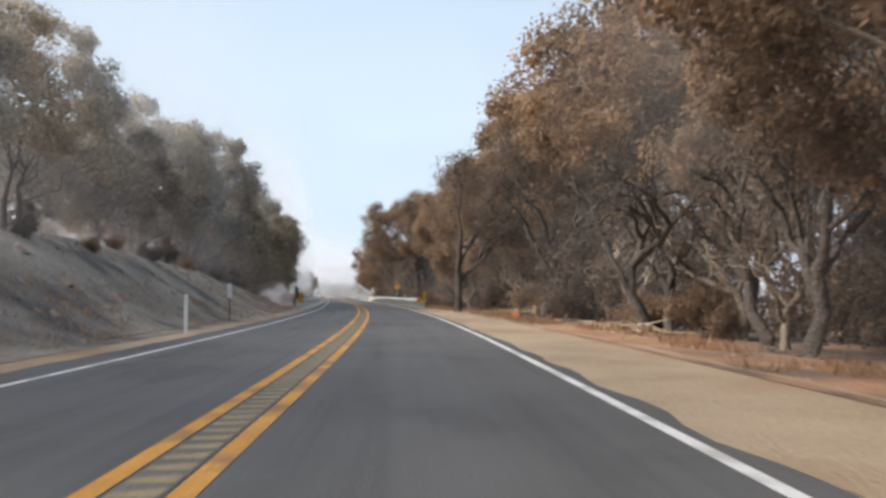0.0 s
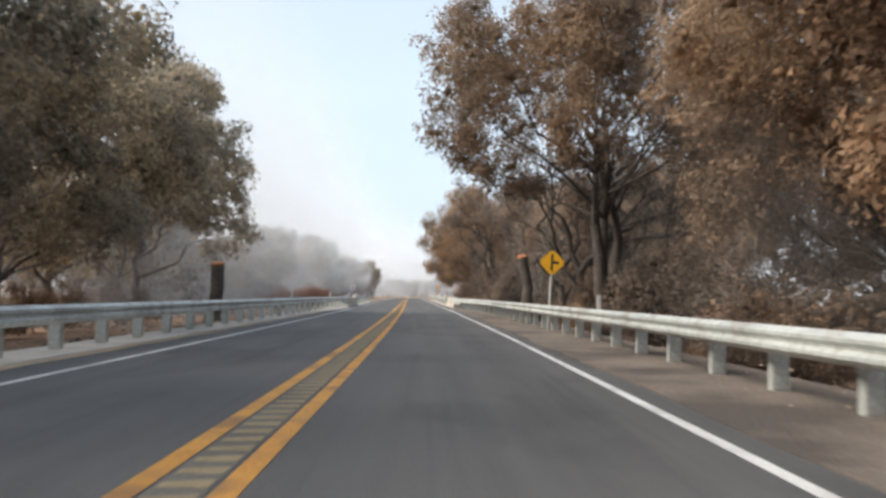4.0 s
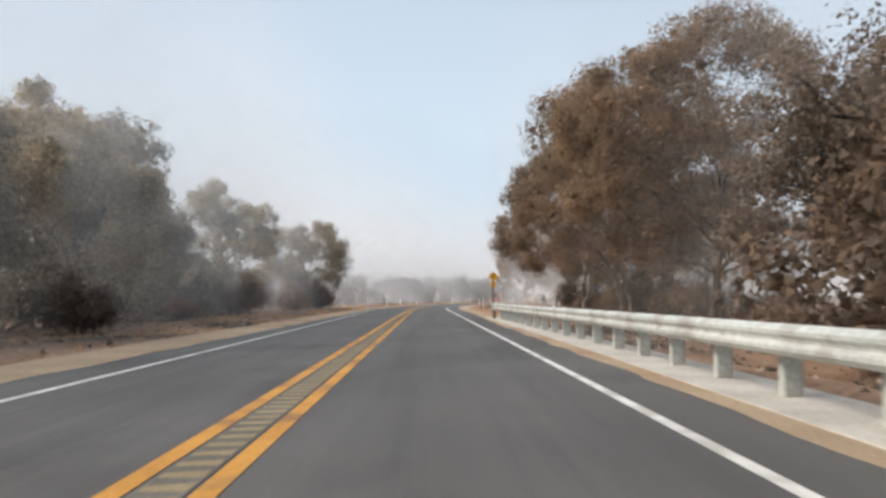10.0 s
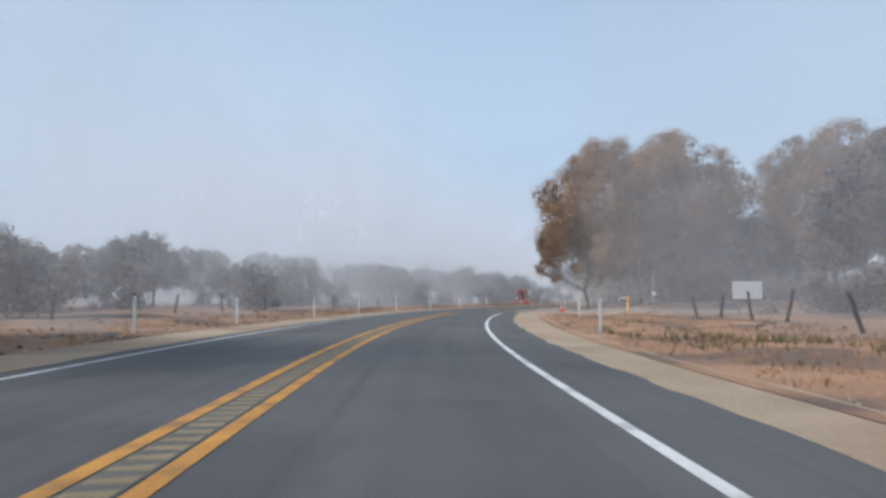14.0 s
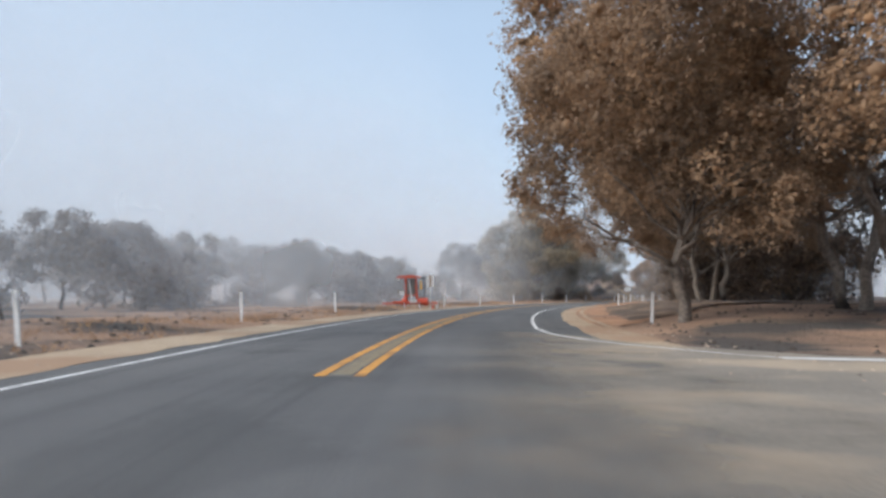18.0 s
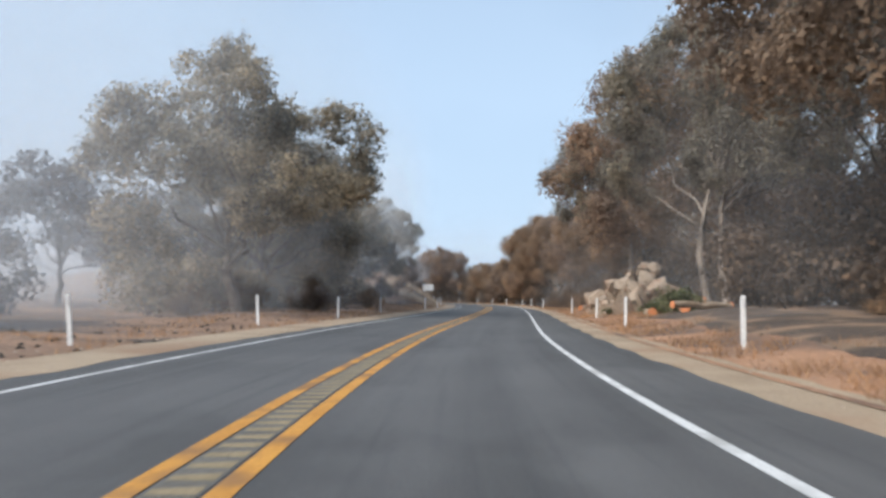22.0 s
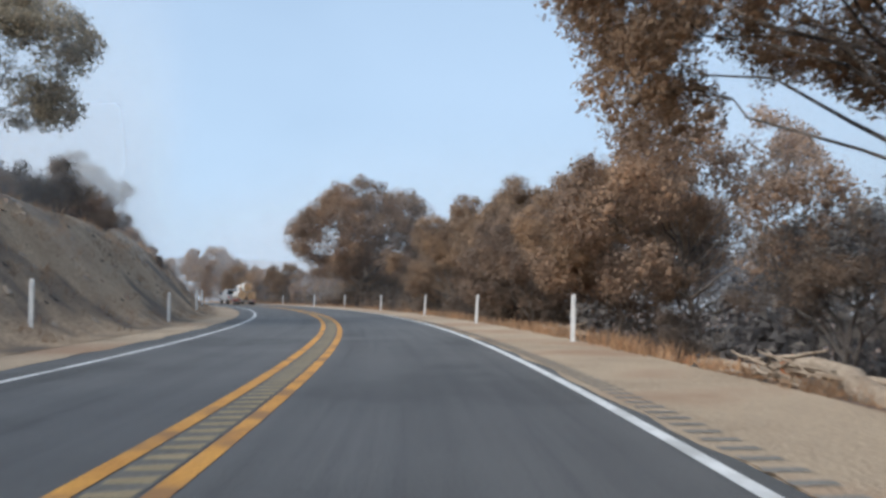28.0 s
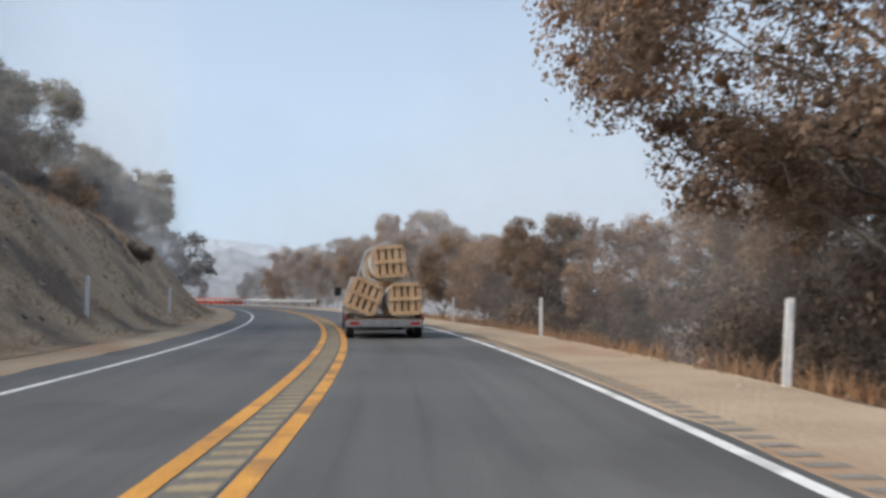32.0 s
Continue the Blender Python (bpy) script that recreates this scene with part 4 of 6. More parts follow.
def litter(name, a, b, d0, d1, count, material, label, lo, hi, seed):
    """Stones or char bits strewn over the ground."""
    rng = random.Random(seed)
    verts, faces = [], []
    for i in range(count):
        s = rng.uniform(a, b)
        l, r = (d0(s) if callable(d0) else d0), (d1(s) if callable(d1) else d1)
        d = rng.uniform(l, r)
        c = G(s, d)
        if name == "roadside_stones":
            c.z = max(c.z, 0.0)
        k = rng.uniform(lo, hi)
        n = len(verts)
        up = Vector((rng.gauss(0, 0.2), rng.gauss(0, 0.2), 1)) * k * 0.6
        for j in range(5):
            t = j * 1.257 + rng.uniform(-0.3, 0.3)
            verts.append(c + Vector((math.cos(t), math.sin(t), -0.2)) * k * rng.uniform(0.7, 1.3))
        verts.append(c + up)
        faces += [(n + j, n + (j + 1) % 5, n + 5) for j in range(5)]
    ob = part(name, sheet(name, verts, faces), material)
    return tagged(ob, label, "stones", kind="stuff")


def lift_machine():
    """Orange trailer-mounted mast machine with canopy, outriggers and wheels."""
    root = thing("mast_trailer", "orange-red trailer machine with canopy and outriggers parked in the field", "machine")
    part("chassis", block(-1.6, -0.55, 0.45, 1.5, 0.55, 0.62, 0.03), RED_PAINT, root)
    part("outrigger", rods([((-2.6, -0.4, 0.42), (2.4, -0.4, 0.5))], 0.07), RED_PAINT, root)
    part("outrigger", rods([((-2.4, 0.5, 0.42), (2.2, 0.5, 0.5))], 0.07), RED_PAINT, root)
    for x in (-2.5, 2.3):
        for y in (-0.4, 0.5):
            part("jack", rods([((x, y, -0.1), (x, y, 0.75))], 0.045), SIGN_WHITE, root)
    bm = bmesh.new()
    bmesh.ops.create_cone(bm, cap_ends=True, segments=14, radius1=0.34, radius2=0.12, depth=0.9, matrix=Matrix.Translation((-0.62, 0, 0.72)) @ Matrix.Rotation(0.35, 4, "Y"))
    part("hood", bm, RED_PAINT, root)
    bm = bmesh.new()
    rod(bm, (0.55, 0, 0.66), (1.45, 0, 0.58), 0.3, 0.36, 18)
    drum = part("drum", bm, RED_PAINT, root)
    # black disc on the closed end, for the shade inside the drum
    bm = bmesh.new()
    rod(bm, (1.452, 0, 0.58), (1.462, 0, 0.58), 0.29, None, 18)
    part("drum_opening", bm, SIGN_BLACK, drum)
    for x in (-0.5, 0.42):
        for y in (-0.3, 0.34):
            part("upright", rods([((x - 0.06, y, 2.75), (x + 0.06, y, 0.6))], 0.055, 6), RED_PAINT, root)
    for y in (-0.32, 0.36):
        part("window", block(-0.42, y - 0.008, 1.25, 0.38, y + 0.008, 2.66), CAB_GLASS, root, "smoky cab window")
    part("cross_bar", block(-0.6, -0.34, 1.12, 0.6, -0.24, 1.22, 0.02), RED_PAINT, root)
    part("canopy", plate([(-1.35, 2.7), (0.85, 2.74), (0.75, 2.88), (0.0, 2.97), (-1.15, 2.86)], -0.55, 0.55), RED_PAINT, root)
    part("mast", rods([((1.05, 0, 2.75), (1.2, 0, 0.7))], 0.06, 8), SIGN_BLACK, root)
    part("mast_cap", block(0.85, -0.1, 2.6, 1.25, 0.1, 2.78, 0.02), SIGN_BLACK, root)
    part("marker_panel", block(0.8, -0.2, 1.7, 0.93, -0.17, 2.45), SIGN_YELLOW, root, "yellow marker panel")
    part("boom", rods([((-0.22, -0.4, 2.6), (0.1, -0.4, 0.7))], 0.06), SIGN_WHITE, root)
    part("board", block(-1.05, -0.42, 1.2, -0.62, -0.39, 1.52), SIGN_WHITE, root)
    part("board", block(-0.05, -0.62, 0.52, 0.55, -0.58, 0.82), SIGN_WHITE, root)
    part("lamp", block(-1.25, -0.6, 2.48, -1.02, -0.45, 2.68, 0.02), SIGN_WHITE, root)
    for x in (-0.6, 0.75):
        part("prop", rods([((x, -0.6, 0.55), (x + 0.12, -0.75, -0.05))], 0.035, 6), SIGN_WHITE, root)
    return root


def panel_post():
    root = thing("vertical_panel", "pale and brown striped vertical panel on a thin post", "road sign")
    part("post", rods([((0, 0.03, -0.3), (0, 0.03, 1.7))], 0.025), STEEL, root)
    part("panel", block(-0.24, -0.01, 1.45, -0.08, 0.0, 2.2), SIGN_WHITE, root)
    part("panel", block(-0.08, -0.012, 1.45, 0.08, 0.0, 2.2), TIMBER, root)
    part("panel", block(0.08, -0.01, 1.45, 0.24, 0.0, 2.2), SIGN_WHITE, root)
    return root


def utility_pole():
    root = thing("utility_pole", "grey wooden pole with a white notice and a guy wire", "pole")
    bm = bmesh.new()
    rod(bm, (0, 0, -0.3), (0, 0, 4.0), 0.12, 0.1, 12)
    part("pole", bm, TIMBER, root)
    part("notice", block(-0.2, -0.16, 1.5, 0.2, -0.13, 1.85, 0.004), SIGN_WHITE, root)
    part("guy_wire", rods([((-0.05, 0, 1.1), (-2.4, -0.4, 0.0))], 0.02), STEEL, root)
    return root


def standpipe():
    root = thing("standpipe", "yellow pipe bollard with a grey hose elbow", "pipe")
    bm = bmesh.new()
    rod(bm, (0, 0, -0.2), (0.06, 0, 1.35), 0.09, 0.08, 12)
    part("pipe", bm, SIGN_YELLOW, root)
    part("elbow", rods([((0.0, 0, 1.15), (-0.5, 0, 1.25)), ((-0.5, 0, 1.25), (-0.75, 0, 1.0))], 0.05), STEEL, root)
    return root


def board_sign():
    root = thing("notice_board", "white rectangular notice board on two wooden legs", "sign")
    for x in (-0.55, 0.55):
        part("leg", block(x - 0.05, 0.0, -0.3, x + 0.05, 0.1, 1.9, 0.008), TIMBER, root)
    part("board", block(-0.95, -0.04, 1.05, 0.95, 0.0, 2.2, 0.01), SIGN_WHITE, root)
    return root


def steel_pole():
    root = thing("steel_post", "tall pale steel post at the end of the guardrail", "post")
    bm = bmesh.new()
    rod(bm, (0, 0, -0.3), (0, 0, 1.68), 0.055, 0.055, 14)
    part("tube", bm, STEEL, root)
    bm = bmesh.new()
    rod(bm, (0, 0, 1.68), (0, 0, 1.73), 0.06, 0.03, 14)
    part("cap", bm, STEEL, root)
    return root


def crate_roll(parent_label):
    """A wrapped round bale with slatted wooden ends."""
    root = thing("crated_roll", parent_label, "cargo", "crated rolls on the trailer")
    body = bmesh.new()
    rod(body, (0, -0.62, 0), (0, 0.62, 0), 0.5, None, 28)
    part("roll", body, WRAP, root)
    for y in (-0.66, 0.66):
        k = -1 if y < 0 else 1
        end = bmesh.new()
        pts = [(0.52 * math.cos(a), 0.52 * math.sin(a)) for a in [2 * math.pi * (i + 0.5) / 24 for i in range(24)]]
        pts = [(max(-0.43, min(0.43, x)), max(-0.43, min(0.43, z))) for x, z in pts]
        slab(end, pts, y - 0.015, y + 0.015)
        lid = part("end_board", end, TIMBER, root)
        for x in (-0.36, -0.18, 0.0, 0.18, 0.36):
            t = 0.42 if abs(x) < 0.3 else 0.36
            w = 0.065 if abs(x) > 0.1 else 0.05
            part("slat", block(x - w, y + k * 0.017, -t, x + w, y + k * 0.05, t, 0.006), PALLET, lid)
        for z, t in ((-0.37, 0.36), (0.0, 0.43), (0.37, 0.36)):
            part("batten", block(-t, y + k * 0.051, z - 0.05, t, y + k * 0.08, z + 0.05, 0.006), PALLET, lid)
    for y in (-0.35, 0.35):
        b = bmesh.new()
        rod(b, (0, y - 0.02, 0), (0, y + 0.02, 0), 0.506, None, 28)
        part("band", b, ROPE, root)
    return root


def wheel_part(root, x, y, r, w, name="wheel"):
    b = bmesh.new()
    rod(b, (x - w / 2, y, r), (x + w / 2, y, r), r, None, 24)
    tyre = part(name, b, RUBBER, root)
    b = bmesh.new()
    rod(b, (x - w / 2 - 0.01, y, r), (x + w / 2 + 0.01, y, r), r * 0.55, None, 18)
    part("rim", b, CHROME, tyre)


def pickup_and_trailer(s, d):
    """The loaded flatbed trailer with its pickup truck, standing in the lane."""
    m = on_road(s, d)
    tr = thing("flatbed_trailer", "low flatbed trailer with steel bumper and red lamps", "trailer")
    part("deck", block(-0.95, 0, 0.42, 0.95, 3.6, 0.52, 0.01), TIMBER, tr)
    part("bumper", block(-0.98, -0.1, 0.3, 0.98, 0.02, 0.48, 0.02), CHROME, tr)
    for x in (-0.78, 0.78):
        part("tail_lamp", block(x - 0.12, -0.115, 0.36, x + 0.12, -0.1, 0.43), LENS_RED, tr, "red tail lamp")
    part("side_rail", block(-1.0, 0, 0.44, -0.95, 3.6, 0.62, 0.01), TRUCK_RED, tr)
    part("side_rail", block(0.95, 0, 0.44, 1.0, 3.6, 0.62, 0.01), TRUCK_RED, tr)
    part("drawbar", rods([((-0.5, 3.6, 0.45), (0, 5.0, 0.45)), ((0.5, 3.6, 0.45), (0, 5.0, 0.45))], 0.05), SIGN_BLACK, tr)
    for x in (-0.88, 0.88):
        for y in (0.5, 1.6, 2.4):
            wheel_part(tr, x, y, 0.3, 0.2)
    tr.matrix_basis = m
    first = crate_roll("wooden crated roll wrapped in pale film on the trailer")
    for k, (x, z, y, a) in enumerate(((-0.53, 1.08, 0.72, 22), (0.52, 1.02, 0.75, -2), (0.12, 1.98, 0.8, -5), (-0.5, 1.0, 2.4, 8), (0.5, 1.0, 2.4, 0), (0.0, 1.83, 2.4, 0))):
        mm = m @ pose(x, y, z, 0, a, 0)
        if k == 0:
            first.matrix_basis = mm
        else:
            copy_thing(first, mm)
    st = thing("cargo_strap", "pale strap drawn over the crated rolls", "strap")
    part("webbing", rods([((-1.0, 1.3, 0.6), (-0.45, 1.3, 2.3)), ((-0.45, 1.3, 2.3), (0.1, 1.3, 2.56)), ((0.1, 1.3, 2.56), (0.62, 1.3, 2.3)), ((0.62, 1.3, 2.3), (1.0, 1.3, 0.6))], 0.025, 6), ROPE, st)
    st.matrix_basis = m
    pk = thing("pickup_truck", "pale pickup truck pulling a loaded trailer", "truck")
    y = 5.2
    bm = bmesh.new()
    for w0, w1, z0, z1, y0, y1 in ((0.98, 0.98, 0.45, 1.05, y, y + 5.4),):
        box(bm, -w0, y0, z0, w0, y1, z1, 0.08)
    part("body", bm, TRUCK_WHITE, pk)
    bm = bmesh.new()
    vs = [bm.verts.new(c) for c in ((-0.9, y + 1.9, 1.03), (0.9, y + 1.9, 1.03), (0.9, y + 4.1, 1.03), (-0.9, y + 4.1, 1.03), (-0.75, y + 2.1, 1.75), (0.75, y + 2.1, 1.75), (0.75, y + 3.4, 1.75), (-0.75, y + 3.4, 1.75))]
    for f in ((0, 1, 5, 4), (1, 2, 6, 5), (2, 3, 7, 6), (3, 0, 4, 7), (4, 5, 6, 7)):
        bm.faces.new([vs[i] for i in f])
    bmesh.ops.recalc_face_normals(bm, faces=bm.faces)
    part("cab", bm, TRUCK_WHITE, pk)
    part("rear_window", plate([(-0.7, 1.15), (0.7, 1.15), (0.62, 1.62), (-0.62, 1.62)], y + 1.86, y + 1.9), GLASS_DARK, pk)
    part("tailgate", block(-0.85, y - 0.03, 0.55, 0.85, y + 0.01, 1.02, 0.01), TRUCK_WHITE, pk)
    for x in (-1, 1):
        part("tail_lamp", block(x * 0.92 - 0.06, y - 0.02, 0.7, x * 0.92 + 0.06, y + 0.02, 1.0), LENS_RED, pk)
        part("mirror", block(x * 1.18 - 0.12, y + 3.5, 1.1, x * 1.18 + 0.12, y + 3.58, 1.42, 0.02), SIGN_BLACK, pk)
        for yy in (1.0, 4.4):
            wheel_part(pk, x * 0.88, y + yy, 0.38, 0.24)
    pk.matrix_basis = m


def place(ob, spots):
    """The first spot takes the thing itself, the others copies."""
    for i, m in enumerate(spots):
        if i == 0:
            ob.matrix_basis = m
        else:
            copy_thing(ob, m)


PLACED = set()


def scatter(protos, spots, dz=-0.05):
    """Spots (s, d, size, turn): each takes one of the prototypes in turn."""
    for i, (s, d, size, turn) in enumerate(spots):
        ob = protos[i % len(protos)]
        m = sit(s, d, dz, turn, size=size)
        if ob.name in PLACED:
            copy_thing(ob, m)
        else:
            ob.matrix_basis = m
            PLACED.add(ob.name)


def branch_pile(seed, label):
    """A low heap of dead sticks."""
    rng = random.Random(seed)
    verts, faces = [], []
    for k in range(26):
        a = rng.uniform(-0.5, 0.5) + (math.pi if rng.random() < 0.5 else 0)
        p = Vector((rng.uniform(-1.2, 1.2), rng.uniform(-0.4, 0.4), rng.uniform(0.02, 0.3)))
        q = p + Vector((math.cos(a), math.sin(a), rng.uniform(-0.12, 0.25))) * rng.uniform(0.5, 1.4)
        q.z = max(0.02, q.z)
        r = rng.uniform(0.012, 0.04)
        tube(verts, faces, bend(rng, p, q, 0.08, 3), [r, r * 0.9, r * 0.7, r * 0.4], 5)
    root = thing("branch_pile", label, "branches", kind="stuff")
    part("branches", sheet("branches", verts, faces, True), LOGWOOD, root)
    return root


# ------------------------------------------------------------------ side road
def build_side_road():
    rows = ((-0.6, 303, 338, 0.0), (0.7, 303.6, 337, 0.3), (2.2, 304.3, 335.5, 0.7), (4.0, 306, 331, 1.0), (6.5, 310, 328, 1.0), (10, 314, 327.5, 1.0), (16, 318, 329, 1.0), (26, 322, 332, 1.0), (40, 327, 338, 1.0), (58, 335, 346, 1.0))
    verts, faces, dusty = [], [], []
    for d, a, b, dust in rows:
        for k in range(13):
            f = min(1.0, max(0.0, (k - 1) / 10))
            skirt = k in (0, 12) and d > 2
            verts.append(P(a + (b - a) * f + (0.0 if not skirt else (-0.4 if k == 0 else 0.4)), d, -0.12 if skirt else 0.0065))
            dusty.append(dust * (1.0 if d > 2 else min(1.0, 2.2 * min(f, 1 - f) + 0.1)))
    for i in range(len(rows) - 1):
        for j in range(12):
            q = i * 13 + j
            faces.append((q, q + 1, q + 14, q + 13))
    me = sheet("road_branch", verts, faces)
    layer = me.attributes.new("dust", "FLOAT", "POINT")
    for k, v in enumerate(dusty):
        layer.data[k].value = v
    ob = part("road_branch", me, DUSTY_ASPHALT)
    tagged(ob, "dusty side road joining the main road", "road", kind="structure")
    line = [P(327.2, 5.4, 0.012), P(327.6, 5.4, 0.012), P(326.4, 11, 0.012), P(326.0, 11, 0.012)]
    part("edge_line", sheet("edge_line", line, [(0, 1, 2, 3)]), WHITE_PAINT, ob)
    arc, faces = [], []
    for k in range(13):
        f = k / 12
        s, d = 338 - 10.5 * f, 2.06 + 3.3 * f ** 2.2
        arc += [P(s, d - 0.06, 0.013), P(s, d + 0.06, 0.013)]
    faces = [(2 * k, 2 * k + 1, 2 * k + 3, 2 * k + 2) for k in range(12)]
    part("edge_line", sheet("edge_line", arc, faces), WHITE_PAINT, ob)


build_side_road()
drape("sand_apron", 286, 318, lambda s: pick(s, [(286, 3.4), (303, 3.1), (304.5, 3.5), (307, 4.9), (311, 7.2), (314, 9.6), (318, 14)]), lambda s: pick(s, [(286, 4.6), (296, 9), (318, 17)]), SAND, "sandy apron between the road and the side road", 31)

def rail_r(s):
    return pick(s, [(64, 3.3), (70, 3.6), (115, 3.6), (135, 2.85), (148, 2.75), (156, 3.0), (195, 3.5), (222, 3.4)])


def rail_l(s):
    return pick(s, [(62, -6.3), (68, -6.05), (115, -5.9), (131, -5.25), (142, -5.4), (160, -5.6), (182, -6.1)])


ribbon("dirt_verge", 58, 136, lambda s: pave_r(s) - 0.3, lambda s: rail_r(s) + 1.2, 0.012, DIRT, "dark dirt shoulder under the guardrail", ragged=0.2, thick=0.1)
ribbon("pavement_right", 148, 222, lambda s: rail_r(s) - 0.3, lambda s: rail_r(s) + 0.8, 0.02, CURB, "pale concrete strip under the guardrail", thick=0.1)
ribbon("pavement_left", 64, 131, lambda s: rail_l(s) - 0.8, lambda s: rail_l(s) + 0.3, 0.02, CURB, "pale concrete strip under the guardrail", thick=0.1)
ribbon("pavement_left", 142.5, 181, lambda s: rail_l(s) - 0.8, lambda s: rail_l(s) + 0.3, 0.02, CURB, "pale concrete strip under the guardrail", thick=0.1)

guardrail(665.5, 730, lambda s: 5.4, 1, "distant galvanised guardrail round the outside of the bend", TIMBER)
ob = thing("construction_barrier", "orange construction barrier panels behind the distant guardrail", "barrier")
for k in range(12):
    q = part("panel", block(-0.03, 0.05, 0.0, 0.03, 1.95, 0.95, 0.01), CONE_ORANGE, ob)
    q.matrix_basis = on_road(699 + 2 * k, 6.4, 0.0)
guardrail(65, 135.5, rail_r, 1, "galvanised steel guardrail on posts before the bridge", STEEL, "end")
guardrail(147.3, 219.2, rail_r, 1, "galvanised steel guardrail on posts after the bridge", STEEL, "start")
guardrail(63, 131, rail_l, -1, "galvanised steel guardrail beside the oncoming lane", STEEL, "end", 0.6)
guardrail(142.6, 179.5, rail_l, -1, "galvanised steel guardrail ending in a terminal head", STEEL, "start")
parapet(135.5, 147.3, 2.75, 1, "tan concrete bridge parapet with raised end blocks")
parapet(131, 142.6, -5.3, -1, "weathered concrete bridge parapet beside the oncoming lane")

head = thing("rail_terminal", "grey box-shaped guardrail terminal head", "guardrail")
part("impact_head", block(-0.3, 0, 0.42, 0.12, 0.55, 0.86, 0.02), STEEL, head)
part("anchor_post", block(-0.1, 0.1, -0.3, 0.06, 0.25, 0.45, 0.01), STEEL, head)
# black panel on the solid box, for the shade inside the head
part("opening", block(-0.22, -0.012, 0.5, 0.04, -0.002, 0.78), SIGN_BLACK, head)
head.matrix_basis = on_road(179.6, -6.0, 0)
head2 = thing("rail_terminal", "weathered guardrail end post at the field edge", "guardrail")
part("end_plate", block(-0.14, 0, 0.4, 0.1, 0.3, 0.84, 0.02), STEEL, head2)
part("anchor_post", block(-0.08, 0.05, -0.3, 0.08, 0.2, 0.4, 0.01), TIMBER, head2)
head2.matrix_basis = on_road(219.3, 3.42, 0)

# ------------------------------------------------------------------ signs and posts
straight = delineator()
place(straight, [sit(s, d, 0.02, turn=t, lean=l) for s, d, t, l in (
    (248.8, 5.0, 0, 1), (270.2, 5.5, 4, 0), (286.5, 6.6, 0, -2), (303.5, 9.0, 10, 1), (343.0, 6.2, 0, 2), (386.8, 6.6, 5, 0), (399, 6.2, 0, 1), (409.7, 5.6, 0, 0), (422.4, 5.1, 3, 1), (448.4, 4.9, 0, 0), (435.5, 5.3, 0, 2),
    (499.6, 4.6, 0, 0), (512.9, 4.95, 0, 1), (523.8, 4.1, 0, 2), (535.5, 3.95, 0, 4), (547.8, 4.1, 0, 4), (561.5, 4.2, 0, 2), (575.6, 4.4, 0, 2), (587.2, 4.3, 0, 4), (599, 4.1, 0, 1), (611, 3.9, 0, 0), (623, 3.9, 0, 1), (486.5, 4.9, 0, 1),
    (22.2, -5.9, 0, 0), (258.5, -8.6, 0, 0), (268, -8.5, 0, 1), (277.5, -8.4, 0, -1), (287.5, -7.6, 0, 0), (301, -8.2, 0, 2), (313.2, -8.1, 0, -6), (329.2, -8.7, 0, -5), (342.1, -8.6, 0, -2), (355.9, -8.8, 0, -3), (382.5, -8.2, 0, -1), (396, -8.3, 0, 0),
    (409.8, -8.4, 0, -5), (422, -8.3, 0, -3), (434.5, -8.2, 0, 0), (446.2, -8.0, 0, 1), (467.2, -7.3, 0, 0), (480, -7.1, 0, 1), (497.5, -7.4, 0, 0), (510.5, -7.6, 0, 0), (524.4, -7.8, 0, 0), (536.8, -7.3, 0, 0), (549.5, -7.6, 0, 0), (562.5, -7.8, 0, 0),
    (575.4, -8.0, 0, 0), (588.4, -8.4, 0, 1), (600.5, -8.0, 0, 0), (613, -7.8, 0, 0))])
for s, d in ((91, 4.15), (123, -5.85), (150.5, 3.5), (177.5, 4.0), (205, 4.1), (111, -6.5), (170.2, -6.3), (144.7, -6.3), (155.2, -6.3)):
    copy_thing(straight, on_road(s, d, 0.0))
short = marker_plates("pale plate on a thin post beside the bank", two=False)
short.matrix_basis = sit(31.6, -6.5, -0.2)
copy_thing(short, on_road(183.5, -6.4, -0.55))
marker_plates("two pale plates on one wooden post").matrix_basis = on_road(151.2, -6.4, 0.15)

object_marker("yellow and black striped object marker on a post", 0.26, 0.75, 0.52, -1).matrix_basis = on_road(60.8, -6.0)
object_marker("yellow and black striped object marker on a post", 0.26, 0.75, 0.52, 1).matrix_basis = on_road(63.5, 3.6)
object_marker("small striped marker at the guardrail end", 0.4, 0.4, 0.42, -1).matrix_basis = on_road(62.7, -6.2)
object_marker("small striped marker at the guardrail end", 0.4, 0.4, 0.42, 1).matrix_basis = on_road(64.7, 3.3)

T_ARROW = [[(-0.09, -0.62), (0.07, -0.62), (0.07, 0.62), (-0.09, 0.62)], [(0.075, -0.1), (0.5, -0.1), (0.5, 0.1), (0.075, 0.1)]]
TURN_ARROW = [[(-0.42, -0.5), (-0.28, -0.5), (-0.26, -0.08), (0.2, 0.02), (0.2, 0.25), (0.34, 0.25), (0.12, 0.66), (-0.08, 0.25), (0.05, 0.25), (0.04, 0.14), (-0.4, 0.06)]]
diamond_sign("yellow diamond warning of a side road, on a post", 0.58, 1.58, T_ARROW, STEEL, round_post=True).matrix_basis = on_road(95.3, 3.6, 0.08, turn=-4, lean=3)
diamond_sign("yellow reverse turn diamond with a speed plate on a wooden post", 0.56, 2.28, TURN_ARROW, TIMBER, "40").matrix_basis = on_road(239.6, 5.0, 0, lean=2.5)
steel_pole().matrix_basis = on_road(223, 4.1)
board_sign().matrix_basis = sit(300, 18.4, 0)
bs = board_sign()
tagged(bs, "pale notice board on legs against the cut bank", "sign")
